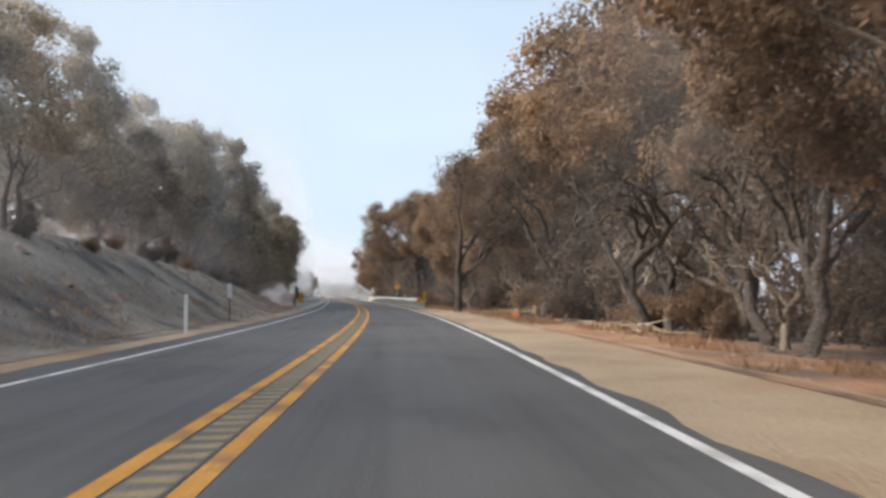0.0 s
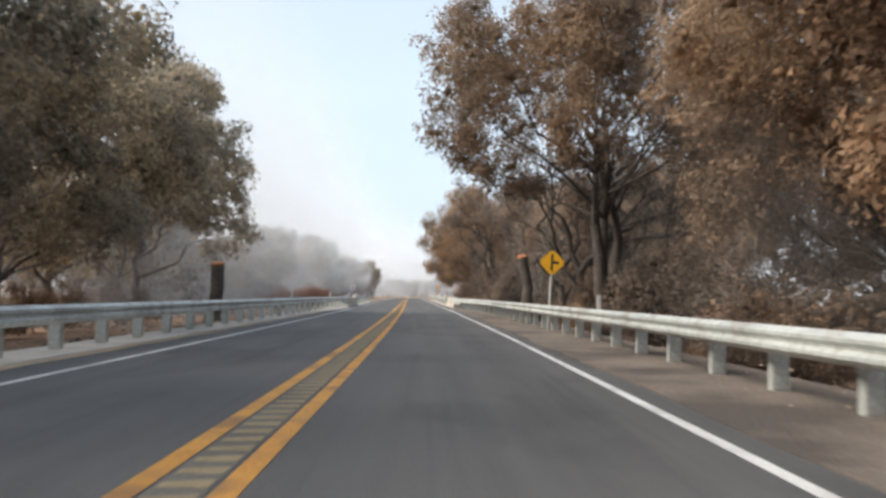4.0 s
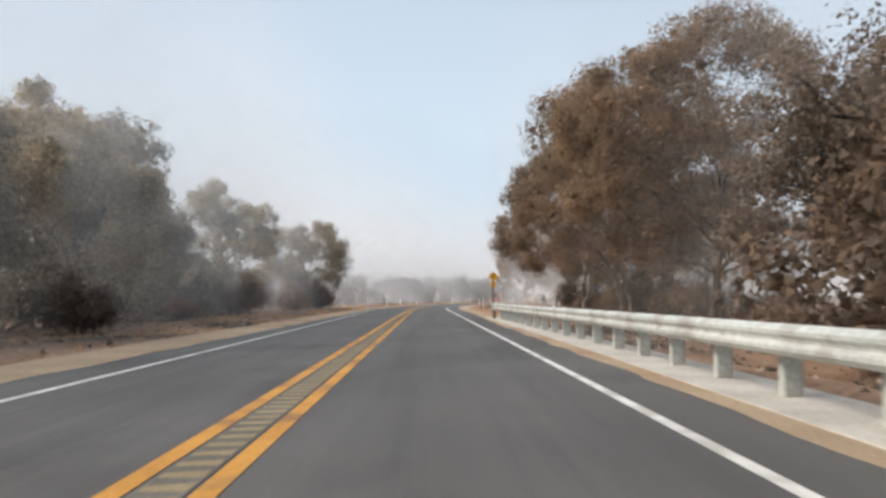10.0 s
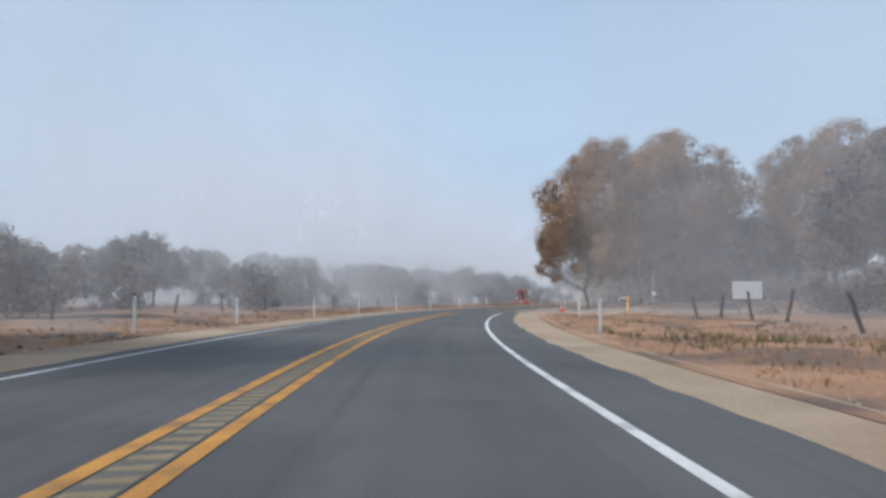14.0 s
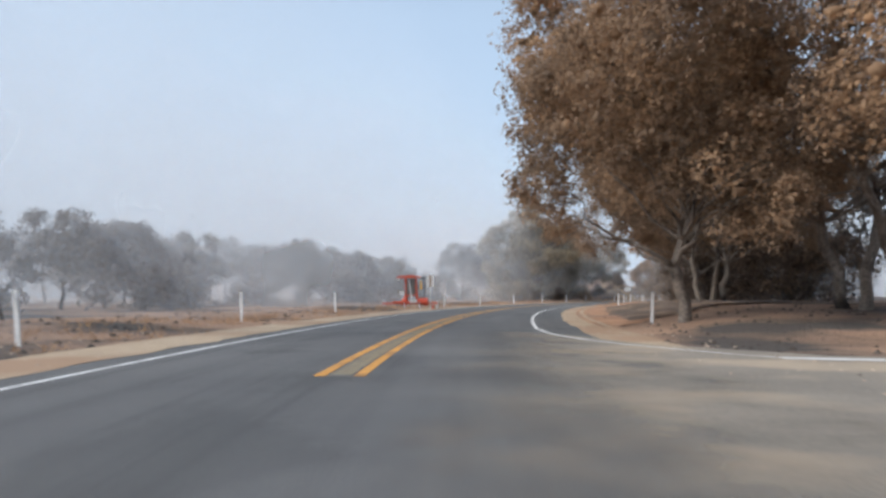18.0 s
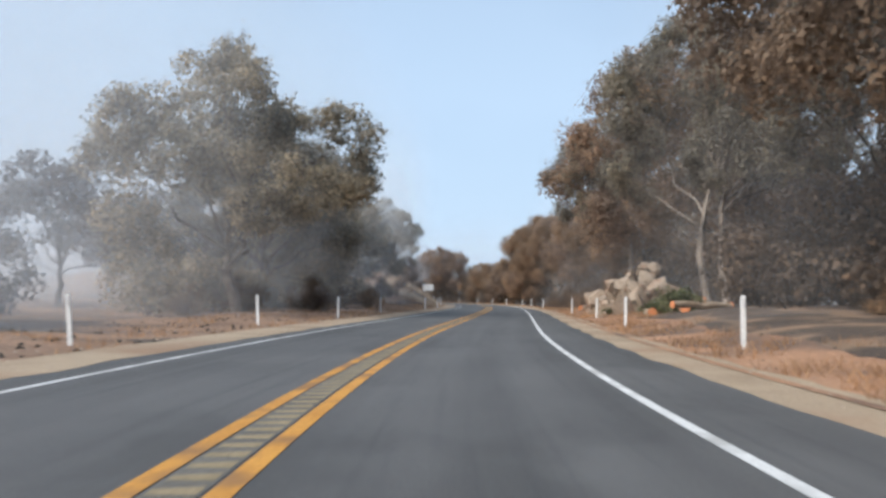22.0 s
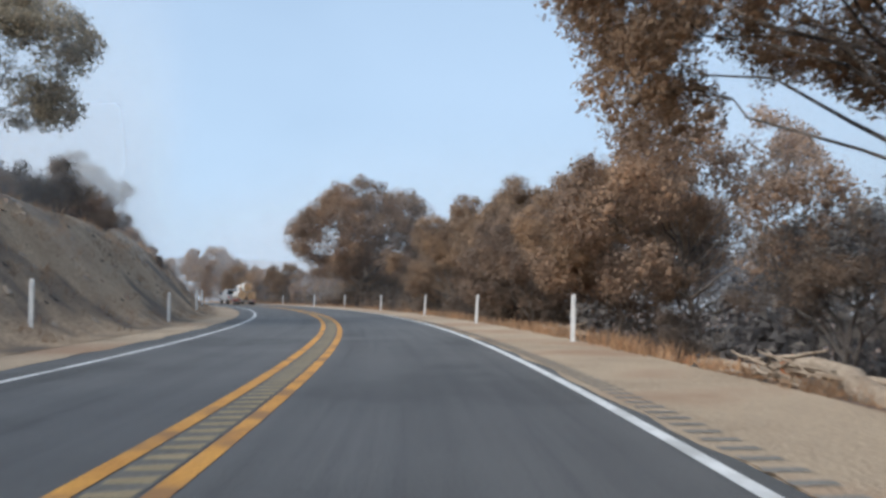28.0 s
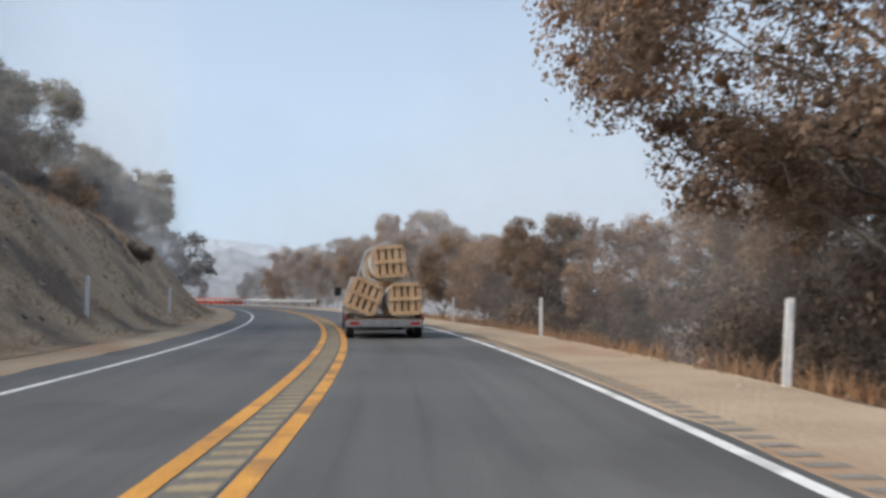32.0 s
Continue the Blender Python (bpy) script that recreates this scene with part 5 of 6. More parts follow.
bs.matrix_basis = sit(500, -9.2, 0, size=0.75)
utility_pole().matrix_basis = sit(327.5, 14.6, 0.0)
standpipe().matrix_basis = sit(313, 11.6, 0)
place(cone(), [on_road(311.7, 6.2, 0.01, size=0.75), on_road(313.8, 6.3, 0.01, size=0.75), on_road(315.5, 6.2, 0.01, size=0.75), on_road(317.1, 6.3, 0.01, size=0.75), sit(372.4, -6.7, 0)])
lift_machine().matrix_basis = sit(372.3, -8.3, 0.0, turn=6, size=0.84)
panel_post().matrix_basis = sit(371.8, -6.75, 0.05, size=1.1)
posts = [fence_post(k) for k in range(3)]
scatter(posts, [(s, 13.6 + 0.5 * math.sin(s), 1.0, s * 50) for s in (246, 251, 256, 260, 264, 269, 275, 280, 286, 292)])
scatter(posts, [(s, -15 - 2 * math.sin(s), 0.95, s * 50) for s in (277, 283, 290, 296, 304, 312, 321, 330, 340)])
for i, ob in enumerate(o for o in list(scene.collection.objects) if o.name.startswith("fence_post")):
    ob.matrix_basis = ob.matrix_basis @ pose(0, 0, 0, 12 * math.sin(i * 2.3), 15 * math.sin(i * 1.7), 0)

pickup_and_trailer(598.4, -0.15)

# ------------------------------------------------------------------ rock pile and logs
rocks = [boulder(k, l) for k, l in enumerate(("angular tan granite boulder in a heap", "rounded tan granite boulder in a heap", "slab-sided reddish granite boulder in a heap", "small pale granite rock at the heap's foot"))]
rng = random.Random(7)
spots = []
for i in range(300):
    s = rng.uniform(435, 453.5)
    f = rng.random()
    k = max(0.0, 1 - ((s - 445) / 10.5) ** 2)
    d = 5.5 + f * 3.7
    z = max(0.0, f * 2.9 * (0.25 + 0.75 * k) + rng.uniform(-0.12, 0.08))
    spots.append((s, d, z, 0.86 * (rng.choice((0.4, 0.5, 0.6, 0.8, 1.1)) if f > 0.2 else rng.uniform(0.2, 0.42))))
for i, (s, d, z, size) in enumerate(spots):
    m = Matrix.LocRotScale(P(s, d, min(ground_z(s, d), 0.4) + z + size * 0.1), Euler((rng.uniform(0, 6), rng.uniform(0, 6), rng.uniform(0, 6))), Vector((size * rng.uniform(0.8, 1.4), size * rng.uniform(0.8, 1.3), size * rng.uniform(0.7, 1.1))))
    ob = rocks[i % 4]
    if ob.name in PLACED:
        copy_thing(ob, m)
    else:
        PLACED.add(ob.name)
        ob.matrix_basis = m
core, faces = [], []
for s in stations(434, 455, 1.0):
    for d in (5.2, 6.2, 7.2, 8.2, 9.6, 11.5):
        k = max(0.0, 1 - ((s - 445) / 10.5) ** 2)
        core.append(P(s, d, ground_z(s, d) - 0.15 + k * (0, 0.25, 0.85, 1.6, 2.1, 1.2)[(5.2, 6.2, 7.2, 8.2, 9.6, 11.5).index(d)] + 0.25 * noise.noise(Vector((s, d, 0)))))
for i in range(21):
    for j in range(5):
        faces.append((i * 6 + j, i * 6 + j + 1, i * 6 + j + 7, i * 6 + j + 6))
tagged(part("earth_mound", sheet("earth_mound", core, faces, True), MOUND), "reddish earth mound under the boulders", "mound")

logs = [log(1, 5.5, 0.22, "pale dead log lying at the verge"), log(2, 3.0, 0.16, "sawn log with fresh orange ends"), log(3, 1.2, 0.24, "short sawn log with an orange cut face")]
for ob, spots in ((logs[0], [sit(515.5, 5.6, 0, 80), sit(519, 6.4, 0, 100), sit(38, 6.4, 0, 70), sit(30, 7.5, 0, 110)]), (logs[1], [sit(42, 7.3, 0, 60), sit(426, 8.6, 0.1, 30)]),
                  (logs[2], [sit(427.5, 8.2, 0, 80), sit(430, 9.0, 0.3, 20), sit(432.5, 8.4, 0, 120), sit(431, 7.3, 0, 95), sit(456, 6.3, 0, 70)])):
    place(ob, spots)

pile = branch_pile(3, "heap of dead sticks at the verge")
place(pile, [sit(44, 5.9, 0, 15), sit(39, 6.3, 0, 160), sit(33, 6.0, 0, 70), sit(21, 6.4, 0, 100), sit(517, 5.2, 0, 85), sit(528, 5.0, 0, 95)])
def sawn_trunk(seed, h, r, lean):
    """A tall stub of a burnt oak with a fresh saw cut on top."""
    rng = random.Random(seed)
    root = thing("sawn_trunk", "blackened oak trunk sawn off high with a fresh orange cut", "tree stump", "sawn oak trunks")
    verts, faces = [], []
    top = Vector((lean, 0, h))
    tube(verts, faces, bend(rng, Vector((0, 0, -0.4)), top, 0.05, 5), [r * 1.5, r * 1.15, r, r * 0.95, r * 0.92, r * 0.9], 11)
    part("stem", sheet("stem", verts, faces, True), BURNT_BARK, root)
    bm = bmesh.new()
    rod(bm, top - Vector((0, 0, 0.03)), top + Vector((lean * 0.02, -0.02, 0.05)), r * 0.9, None, 14)
    part("cut_end", bm, CUT_WOOD, root, "fresh orange saw cut")
    return root


sawn_trunk(5, 2.9, 0.24, -0.6).matrix_basis = sit(106.5, 4.9, 0)
sawn_trunk(6, 2.4, 0.3, 0.1).matrix_basis = sit(105, -8.8, 0)
stump = thing("tree_stump", "short sawn stump at the thicket's edge", "stump")
bm = bmesh.new()
rod(bm, (0, 0, -0.2), (0.03, 0, 0.62), 0.16, 0.12, 12)
part("stem", bm, LOGWOOD, stump)
stump.matrix_basis = sit(38.5, 7.0, 0)
# ------------------------------------------------------------------ trees
B = "broad oak with scorched brown foliage beside the road"
BROWN = [oak(11, 11, 5.6, 0.085, 52000, LEAF_BROWN, BARK, B, 0.22, 17), oak(12, 11, 5.2, 0.085, 52000, LEAF_BROWN, PALE_BARK, B, 0.2, 16, trunks=2), oak(13, 10, 5.8, 0.085, 52000, LEAF_RUST, BARK, "rust-brown oak with a dense rounded crown", 0.18, 18), oak(14, 11.5, 5.0, 0.085, 52000, LEAF_BROWN, BARK, "tall oak with dry tan and brown leaves", 0.26, 16, gap=0.14)]
OLIVE = [oak(21, 11, 5.4, 0.1, 42000, LEAF_OLIVE, BARK, "dark olive oak on the roadside bank", 0.1, 17), oak(22, 11.5, 5.2, 0.1, 42000, LEAF_OLIVE, BURNT_BARK, "dark grey-green oak with a dense crown", 0.14, 17, trunks=2, gap=0.14), oak(23, 10, 5.4, 0.1, 42000, LEAF_OLIVE, BARK, "olive-brown oak with a spreading crown", 0.1, 18)]
FAR = [oak(31 + k, 10, 5.4, 0.2, 7000, LEAF_HAZE, BURNT_BARK, "oak coloured haze-grey, standing in the morning mist", 0.26, 14, gap=0.16, twigs=1, clumps_each=12) for k in range(3)]
BARE = [bare_tree(41, 12, 7, BURNT_BARK, "blackened oak with crooked limbs and a few dead leaves", LEAF_SCORCH, 6000), bare_tree(42, 13, 6, BURNT_BARK, "tall scorched oak with thin dead leaves", LEAF_SCORCH, 14000), bare_tree(43, 11, 8, BURNT_BARK, "dark-barked leafless oak with twisted limbs", LEAF_SCORCH, 350)]
SAPLING = [bare_tree(51, 6, 3, PALE_BARK, "thin leafless sapling in the thicket", LEAF_SCORCH, 500, "sapling", 4), bare_tree(52, 7, 3, BURNT_BARK, "thin charred sapling in the thicket", LEAF_SCORCH, 400, "sapling", 4)]
BUSH = [bush(61, 2.6, 2.2, 0.062, 9000, LEAF_SCORCH, BURNT_BARK, "scorched dark brown brush"), bush(62, 3.2, 2.4, 0.066, 9800, LEAF_SCORCH, BURNT_BARK, "tall scorched brush with bare stems"), bush(63, 2.2, 2.0, 0.062, 8000, LEAF_BROWN, BURNT_BARK, "dry tan-brown roadside bush"), bush(64, 1.6, 1.7, 0.058, 6000, LEAF_RUST, BURNT_BARK, "low rust-coloured dry bush")]
big = oak(71, 20, 13.0, 0.085, 300000, LEAF_BROWN, BARK, "huge spreading oak with brown foliage overhanging the verge", 0.16, 46, 0.23, 0.0, trunks=3, clumps_each=26)
big.matrix_basis = sit(343.5, 13.4, -0.05, 165)
copy_thing(big, sit(365.5, 12.4, -0.05, 60, size=0.78))
copy_thing(big, sit(340, 36, -0.05, 60, size=0.95))
canopy = oak(73, 15, 7.5, 0.075, 130000, LEAF_BROWN, BURNT_BARK, "dark-trunked oak whose brown crown overhangs the guardrail", 0.36, 24, 0.3, 0.08, trunks=3, clumps_each=20, girth=1.5)
canopy.matrix_basis = sit(103.5, 7.0, -0.1, 30)
copy_thing(canopy, sit(84, 10.5, -0.1, 200, size=0.95))
copy_thing(canopy, sit(56, 11.5, -0.1, 110, size=0.85))
knoll = oak(74, 15, 7.4, 0.075, 130000, LEAF_BROWN, BARK, "brown oak with heavy rounded boughs behind the guardrail", 0.12, 26, 0.3, 0.0, trunks=2, clumps_each=20)
place(knoll, [sit(168, 7.2, -0.1, 40, size=0.98), sit(181, 9.6, -0.1, 170), sit(212, 12.0, -0.1, 250, size=0.88), sit(222.5, 10.4, -0.1, 10, size=0.86), sit(232, 10.8, -0.1, 130, size=0.82)])
over = oak(75, 15.5, 8.4, 0.07, 250000, LEAF_BROWN, BARK, "leaning oak whose brown crown overhangs the verge", 0.4, 40, 0.27, 0.0, trunks=2, clumps_each=32, skew=(-0.04, 0.0))
over.matrix_basis = sit(521.5, 11.6, -0.1, 0)
tall = oak(76, 16, 5.6, 0.07, 140000, LEAF_BROWN, BARK, "tall forked oak with brown leaves at the verge", 0.12, 28, 0.3, 0.04, clumps_each=20)
tall.matrix_basis = sit(509.0, 10.4, -0.1, 70)
rust = oak(79, 15.5, 8.6, 0.085, 150000, LEAF_RUST, BARK, "spreading rust-brown oak standing back from the verge", 0.24, 30, 0.28, 0.03, clumps_each=20)
rust.matrix_basis = sit(592.5, 11.3, -0.1, 100)
DENSE = [oak(77, 12.5, 6.4, 0.08, 88000, LEAF_BROWN, BARK, "dense brown oak with a crown down to the brush", 0.12, 24, 0.3, 0.0, clumps_each=20)]
scatter(DENSE, [(203, 17, 0.85, 250), (452, 15.5, 1.0, 70), (463, 13, 1.0, 200), (151, 14, 1.0, 80), (196, 13.5, 0.8, 230), (29, 17, 1.1, 45), (17, 13, 1.2, 140), (567, 11.0, 0.86, 30), (597, 18, 0.85, 300), (612, 19, 0.6, 10), (577, 17, 0.8, 90), (51, 13.5, 1.0, 20), (65, 12, 0.9, 200), (381, 13.5, 1.3, 150), (389, 14.0, 1.02, 200), (242, 22, 1.0, 60)])
low_bough = oak(80, 11, 6.2, 0.08, 80000, LEAF_BROWN, BARK, "brown oak whose low boughs reach over the verge", 0.2, 22, 0.3, 0.0, clumps_each=20)
place(low_bough, [sit(342, 7.2, -0.1, 40), sit(238, 13.5, -0.1, 200, size=0.7)])
split = oak(78, 15, 6.0, 0.08, 80000, LEAF_OLIVE, PALE_BARK, "tall olive-brown oak with pale forked trunks by the rocks", 0.3, 22, 0.3, 0.06, trunks=2, clumps_each=18)
place(split, [sit(454, 9.6, -0.1, 20), sit(433, 11.2, -0.1, 200, size=0.95), sit(424, 15.5, -0.1, 90, size=0.95)])
RIGHT_BROWN = [(-12, 11, 1.2), (-4, 12.5, 1.3), (5, 11.5, 1.35), (10, 9.5, 1.3), (37, 16, 1.4), (46, 14, 1.3), (54, 17, 1.35), (60, 13.5, 1.2), (66, 15, 1.2), (74, 12, 1.15), (86, 16, 1.1), (91, 13, 1.05), (97, 15, 1.0), (106, 19, 1.0), (114, 20, 0.9),
               (157, 19, 1.1), (127, 15, 0.8), (133, 13, 0.8), (139, 14, 0.85), (145, 12, 0.85), (120, 14, 0.75), (125, 19, 0.9),
               (398, 15, 1.15), (406, 14, 1.2), (414, 15, 1.35), (441, 16, 1.25), (448, 14.5, 1.25), (469, 14, 0.95), (477, 13.5, 0.9), (486, 13.5, 0.95), (494, 15, 1.0), (502, 16, 1.0),
               (588, 22, 0.95), (604.5, 16.0, 0.7), (612, 13, 0.5), (618, 10.5, 0.5), (626, 11, 0.52), (634, 11, 0.55), (644, 12, 0.65), (656, 13, 0.8), (668, 14, 0.8), (682, 14, 0.8), (697, 14, 0.8)]
scatter(BROWN, [(s, d, z, (s * 47) % 360) for s, d, z in RIGHT_BROWN])
CANYON = [(541, 16, 0.85), (545, 13, 0.7), (550, 18, 0.75), (554, 13, 0.65), (560, 16, 0.85), (565, 14, 0.75), (570, 18, 0.8)]
scatter([BROWN[2], BROWN[1], BROWN[3]], [(s, d, z, (s * 31) % 360) for s, d, z in CANYON])
scatter(BARE, [(50.0, 4.5, 0.95, 20), (110, 7.2, 1.0, 100), (117, 7.6, 0.95, 200), (127, 9, 1.1, 60), (131, 13, 1.0, 10), (121, 13, 1.0, 300), (111, 11, 1.05, 140), (141, 16, 1.0, 250), (186.5, 9.0, 0.8, 30), (196, 11, 0.9, 200), (144, 6.9, 1.15, 130), (163.5, 7.4, 1.0, 250), (134, 8.0, 1.1, 20), (36, 7.0, 0.9, 80), (24, 7.5, 0.85, 10), (318, 34, 1.0, 0), (521.5, 9.3, 0.4, 200), (150, 17, 1.1, 90)])
scatter(SAPLING, [(s, 7.0 + 3.2 * abs(math.sin(s * 1.7)), 0.8 + 0.4 * abs(math.sin(s)), s * 61) for s in (9, 12, 14, 17, 19, 21, 23, 25.5, 28, 30.5, 33, 35, 38, 41, 43, 45, 53, 56, 70, 84, 95, 108, 114, 124, 130, 136, 143, 158, 173)])
LEFT_OLIVE = [(-10, -16, 1.1), (4, -17, 1.15), (15, -19, 1.0), (26, -18, 0.8), (36, -17, 0.8), (46, -16.5, 0.85), (55, -16, 0.95), (63, -15, 1.0), (71, -14.5, 1.0), (79, -14, 1.0), (87, -14, 1.0), (95, -12.8, 1.05), (103, -14.4, 1.0), (111, -14.8, 1.02), (50, -23, 0.9), (68, -23, 1.0), (86, -23, 1.0), (118, -19.5, 0.9), (128, -21.5, 0.85), (137, -22, 0.85),
              (150, -19, 0.66), (160, -18, 0.7), (170, -18.5, 0.74), (180, -18, 0.74), (190, -18.5, 0.8), (199, -19, 0.86), (207, -19, 0.92), (216, -18.5, 0.9), (224, -19.5, 0.9), (232, -20, 0.9), (245.5, -17.0, 0.86), (446, -15.5, 1.0), (456, -16.5, 1.0), (466, -17.5, 0.95), (476, -18, 0.9), (486, -17, 0.95), (503, -15, 0.85), (534, -13.4, 0.6), (541, -18, 0.5), (604, -17.5, 0.85), (622, -17.0, 0.55), (632, -16, 0.5), (641, -15, 0.5), (655, -14, 0.6), (672, -13, 0.8)]
scatter(OLIVE, [(s, d, z, (s * 53) % 360) for s, d, z in LEFT_OLIVE])
copy_thing(OLIVE[2], sit(259, -12.2, -0.05, 40, size=0.88))
copy_thing(OLIVE[0], sit(435.5, -14, -0.05, 100, size=1.18))
rng = random.Random(5)
MIST = [(s, -rng.uniform(21, 29), rng.uniform(0.7, 0.86), rng.uniform(0, 360)) for s in range(126, 192, 5)]
MIST += [(s, -rng.uniform(30, 46), rng.uniform(0.95, 1.25), rng.uniform(0, 360)) for s in range(118, 250, 6)]
MIST += [(s, -rng.uniform(24, 31) - 6 * (s < 330), rng.uniform(0.6, 0.82), rng.uniform(0, 360)) for s in list(range(286, 342, 6)) + list(range(352, 376, 5)) + list(range(386, 426, 5))]
MIST += [(s, -rng.uniform(38, 52), rng.uniform(0.75, 1.0), rng.uniform(0, 360)) for s in range(258, 430, 6)]
MIST += [(440, -27, 1.1, 0), (448, -24, 1.1, 50), (456, -27, 1.1, 100), (466, -24, 1.1, 150), (474, -27, 1.1, 200), (483, -24, 1.0, 250)]
MIST += [(524, 22, 0.9, 0), (531, 26, 1.0, 40), (537, 21, 0.9, 90), (519, 28, 1.0, 130), (528, 33, 1.2, 170), (540, 30, 1.1, 210)]
MIST += [(s, rng.uniform(20, 28), rng.uniform(0.9, 1.2), rng.uniform(0, 360)) for s in range(404, 512, 6)]
MIST += [(292, 44, 1.5, 10), (300, 39, 1.8, 80), (308, 33, 1.8, 150), (316, 38, 1.9, 220), (340, 32, 1.5, 290), (348, 25, 1.4, 0), (352, 36, 1.5, 70), (364, 32, 1.5, 30), (376, 28, 1.4, 100), (330, 48, 1.6, 160), (345, 46, 1.5, 200), (284, 52, 1.5, 40), (274, 56, 1.5, 90), (264, 60, 1.4, 130)]
MIST += [(s, -rng.uniform(24, 40), rng.uniform(0.9, 1.2), rng.uniform(0, 360)) for s in range(466, 545, 7)]
MIST += [(s, rng.uniform(24, 50), rng.uniform(1.0, 1.4), rng.uniform(0, 360)) for s in range(500, 640, 8)]
MIST += [(s, -rng.uniform(22, 44), rng.uniform(0.9, 1.3), rng.uniform(0, 360)) for s in range(640, 720, 4)]
MIST += [(s, rng.uniform(-60, 60), rng.uniform(1.0, 1.4), rng.uniform(0, 360)) for s in range(700, 840, 5)]
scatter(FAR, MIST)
thicket("field_brush", [(s, rng.uniform(24, 34), rng.uniform(0.9, 1.6)) for s in range(256, 314, 3)] + [(s, -rng.uniform(20, 30), rng.uniform(0.8, 1.5)) for s in range(240, 430, 4)] + [(s, -rng.uniform(16, 24), rng.uniform(0.8, 1.4)) for s in range(122, 192, 4)] + [(s, rng.uniform(11, 26), rng.uniform(0.8, 1.3)) for s in range(516, 545, 2)], 0.2, 900, LEAF_HAZE, "brush coloured haze-grey at the far edges of the fields", 66)
thicket("oak_brush", [(s, -rng.uniform(14.5, 21), rng.uniform(0.9, 1.4)) for s in range(196, 252, 2)] + [(s, -rng.uniform(15, 20), rng.uniform(0.9, 1.4)) for s in range(430, 480, 3)], 0.13, 1700, LEAF_OLIVE, "grey-green brush under the roadside oaks", 70)
BRUSH = [(s + rng.uniform(-1, 1), rng.uniform(8.0, 13), rng.uniform(0.7, 1.4), rng.uniform(0, 360)) for s in range(-6, 62, 3)]
BRUSH += [(s + rng.uniform(-1, 1), rng.uniform(6.5, 14) + 2.5 * (s > 178), rng.uniform(0.8, 1.5) * (0.72 if s < 125 or s > 178 else 1.0), rng.uniform(0, 360)) for s in range(62, 212, 3)]
BRUSH += [(s + rng.uniform(-1, 1), rng.uniform(7.5, 11) + 3.5 * (s < 440), rng.uniform(0.6, 1.2), rng.uniform(0, 360)) for s in list(range(398, 432, 4)) + list(range(456, 512, 3))]
BRUSH += [(s + rng.uniform(-1, 1), rng.uniform(7.6, 12), rng.uniform(0.4, 0.85), rng.uniform(0, 360)) for s in range(537, 640, 3)]
BRUSH += [(s + rng.uniform(-1, 1), -rng.uniform(10.5, 15), rng.uniform(0.6, 1.1), rng.uniform(0, 360)) for s in range(60, 112, 4)]
BRUSH += [(s + rng.uniform(-1, 1), -rng.uniform(11, 17), rng.uniform(0.6, 1.1), rng.uniform(0, 360)) for s in list(range(190, 268, 6)) + list(range(428, 505, 4))]
BRUSH += [(s + rng.uniform(-1, 1), -rng.uniform(13, 18), rng.uniform(0.5, 1.0), rng.uniform(0, 360)) for s in range(505, 640, 4)]
thicket("scorched_thicket", [(s, rng.uniform(13, 18), rng.uniform(1.2, 1.7)) for s in list(range(-4, 62, 4)) + list(range(470, 512, 3)) + list(range(412, 470, 3)) + list(range(548, 610, 4))] + [(s, rng.uniform(12, 21), rng.uniform(1.2, 1.8)) for s in range(372, 398, 2)] + [(s, rng.uniform(10.5, 17), rng.uniform(0.9, 1.3)) for s in range(48, 140, 2)] + [(s, rng.uniform(9.5, 15), rng.uniform(1.5, 2.1)) for s in range(118, 200, 2)] + [(s, rng.uniform(13, 18), rng.uniform(1.4, 1.9)) for s in range(396, 432, 3)] + [(s, rng.uniform(11, 20), rng.uniform(1.0, 1.6)) for s in range(556, 640, 2)], 0.15, 1800, LEAF_SCORCH, "scorched brown thicket behind the roadside trees", 67)
BRUSH += [(s + rng.uniform(-1, 1), -rng.uniform(8.2, 13), rng.uniform(0.25, 0.5), rng.uniform(0, 360)) for s in range(4, 62, 4)]
BRUSH += [(s + rng.uniform(-1, 1), -rng.uniform(9.5, 14), rng.uniform(0.25, 0.45), rng.uniform(0, 360)) for s in range(500, 630, 9)]
BRUSH += [(s, 9.5 + 4 * abs(math.sin(s)), 1.0, s * 40) for s in (218, 221, 224, 227, 230, 233, 236)]
BRUSH += [(256.5, -11.8, 1.2, 0), (259, -13, 1.5, 70), (261, -11.6, 1.3, 140), (258, -11, 1.1, 210), (263, -13, 1.3, 280)]
BRUSH += [(503, 11, 1.2, 20), (506, 10.5, 1.3, 100), (510, 12, 1.4, 170), (514, 12.5, 1.3, 260), (517, 14, 1.4, 330)]
BRUSH += [(91, 8.2, 1.3, 10), (95, 7.8, 1.35, 80), (99, 8.8, 1.4, 150), (102, 9.5, 1.3, 220), (97, 10.5, 1.5, 290), (560, 9.5, 1.0, 40), (573, 10.5, 1.2, 130), (580, 11, 1.3, 200), (586, 10, 1.2, 260), (599, 11.5, 1.3, 330), (610, 11, 1.2, 60)]
BRUSH += [(s + rng.uniform(-1, 1), -rng.uniform(12, 14.5), rng.uniform(0.55, 0.95), rng.uniform(0, 360)) for s in range(508, 640, 3)]
scatter(BUSH, BRUSH)
red = bush(68, 1.9, 2.3, 0.07, 6000, leafy("red_brush", ((0.0, (0.14, 0.05, 0.03)), (1.0, (0.36, 0.15, 0.09)))), BURNT_BARK, "reddish dry brush behind the guardrail")
place(red, [sit(s, d, 0, s * 77) for s, d in ((146, -10), (150, -11), (154, -10.5), (158, -12), (163, -11), (140, -11.5))])

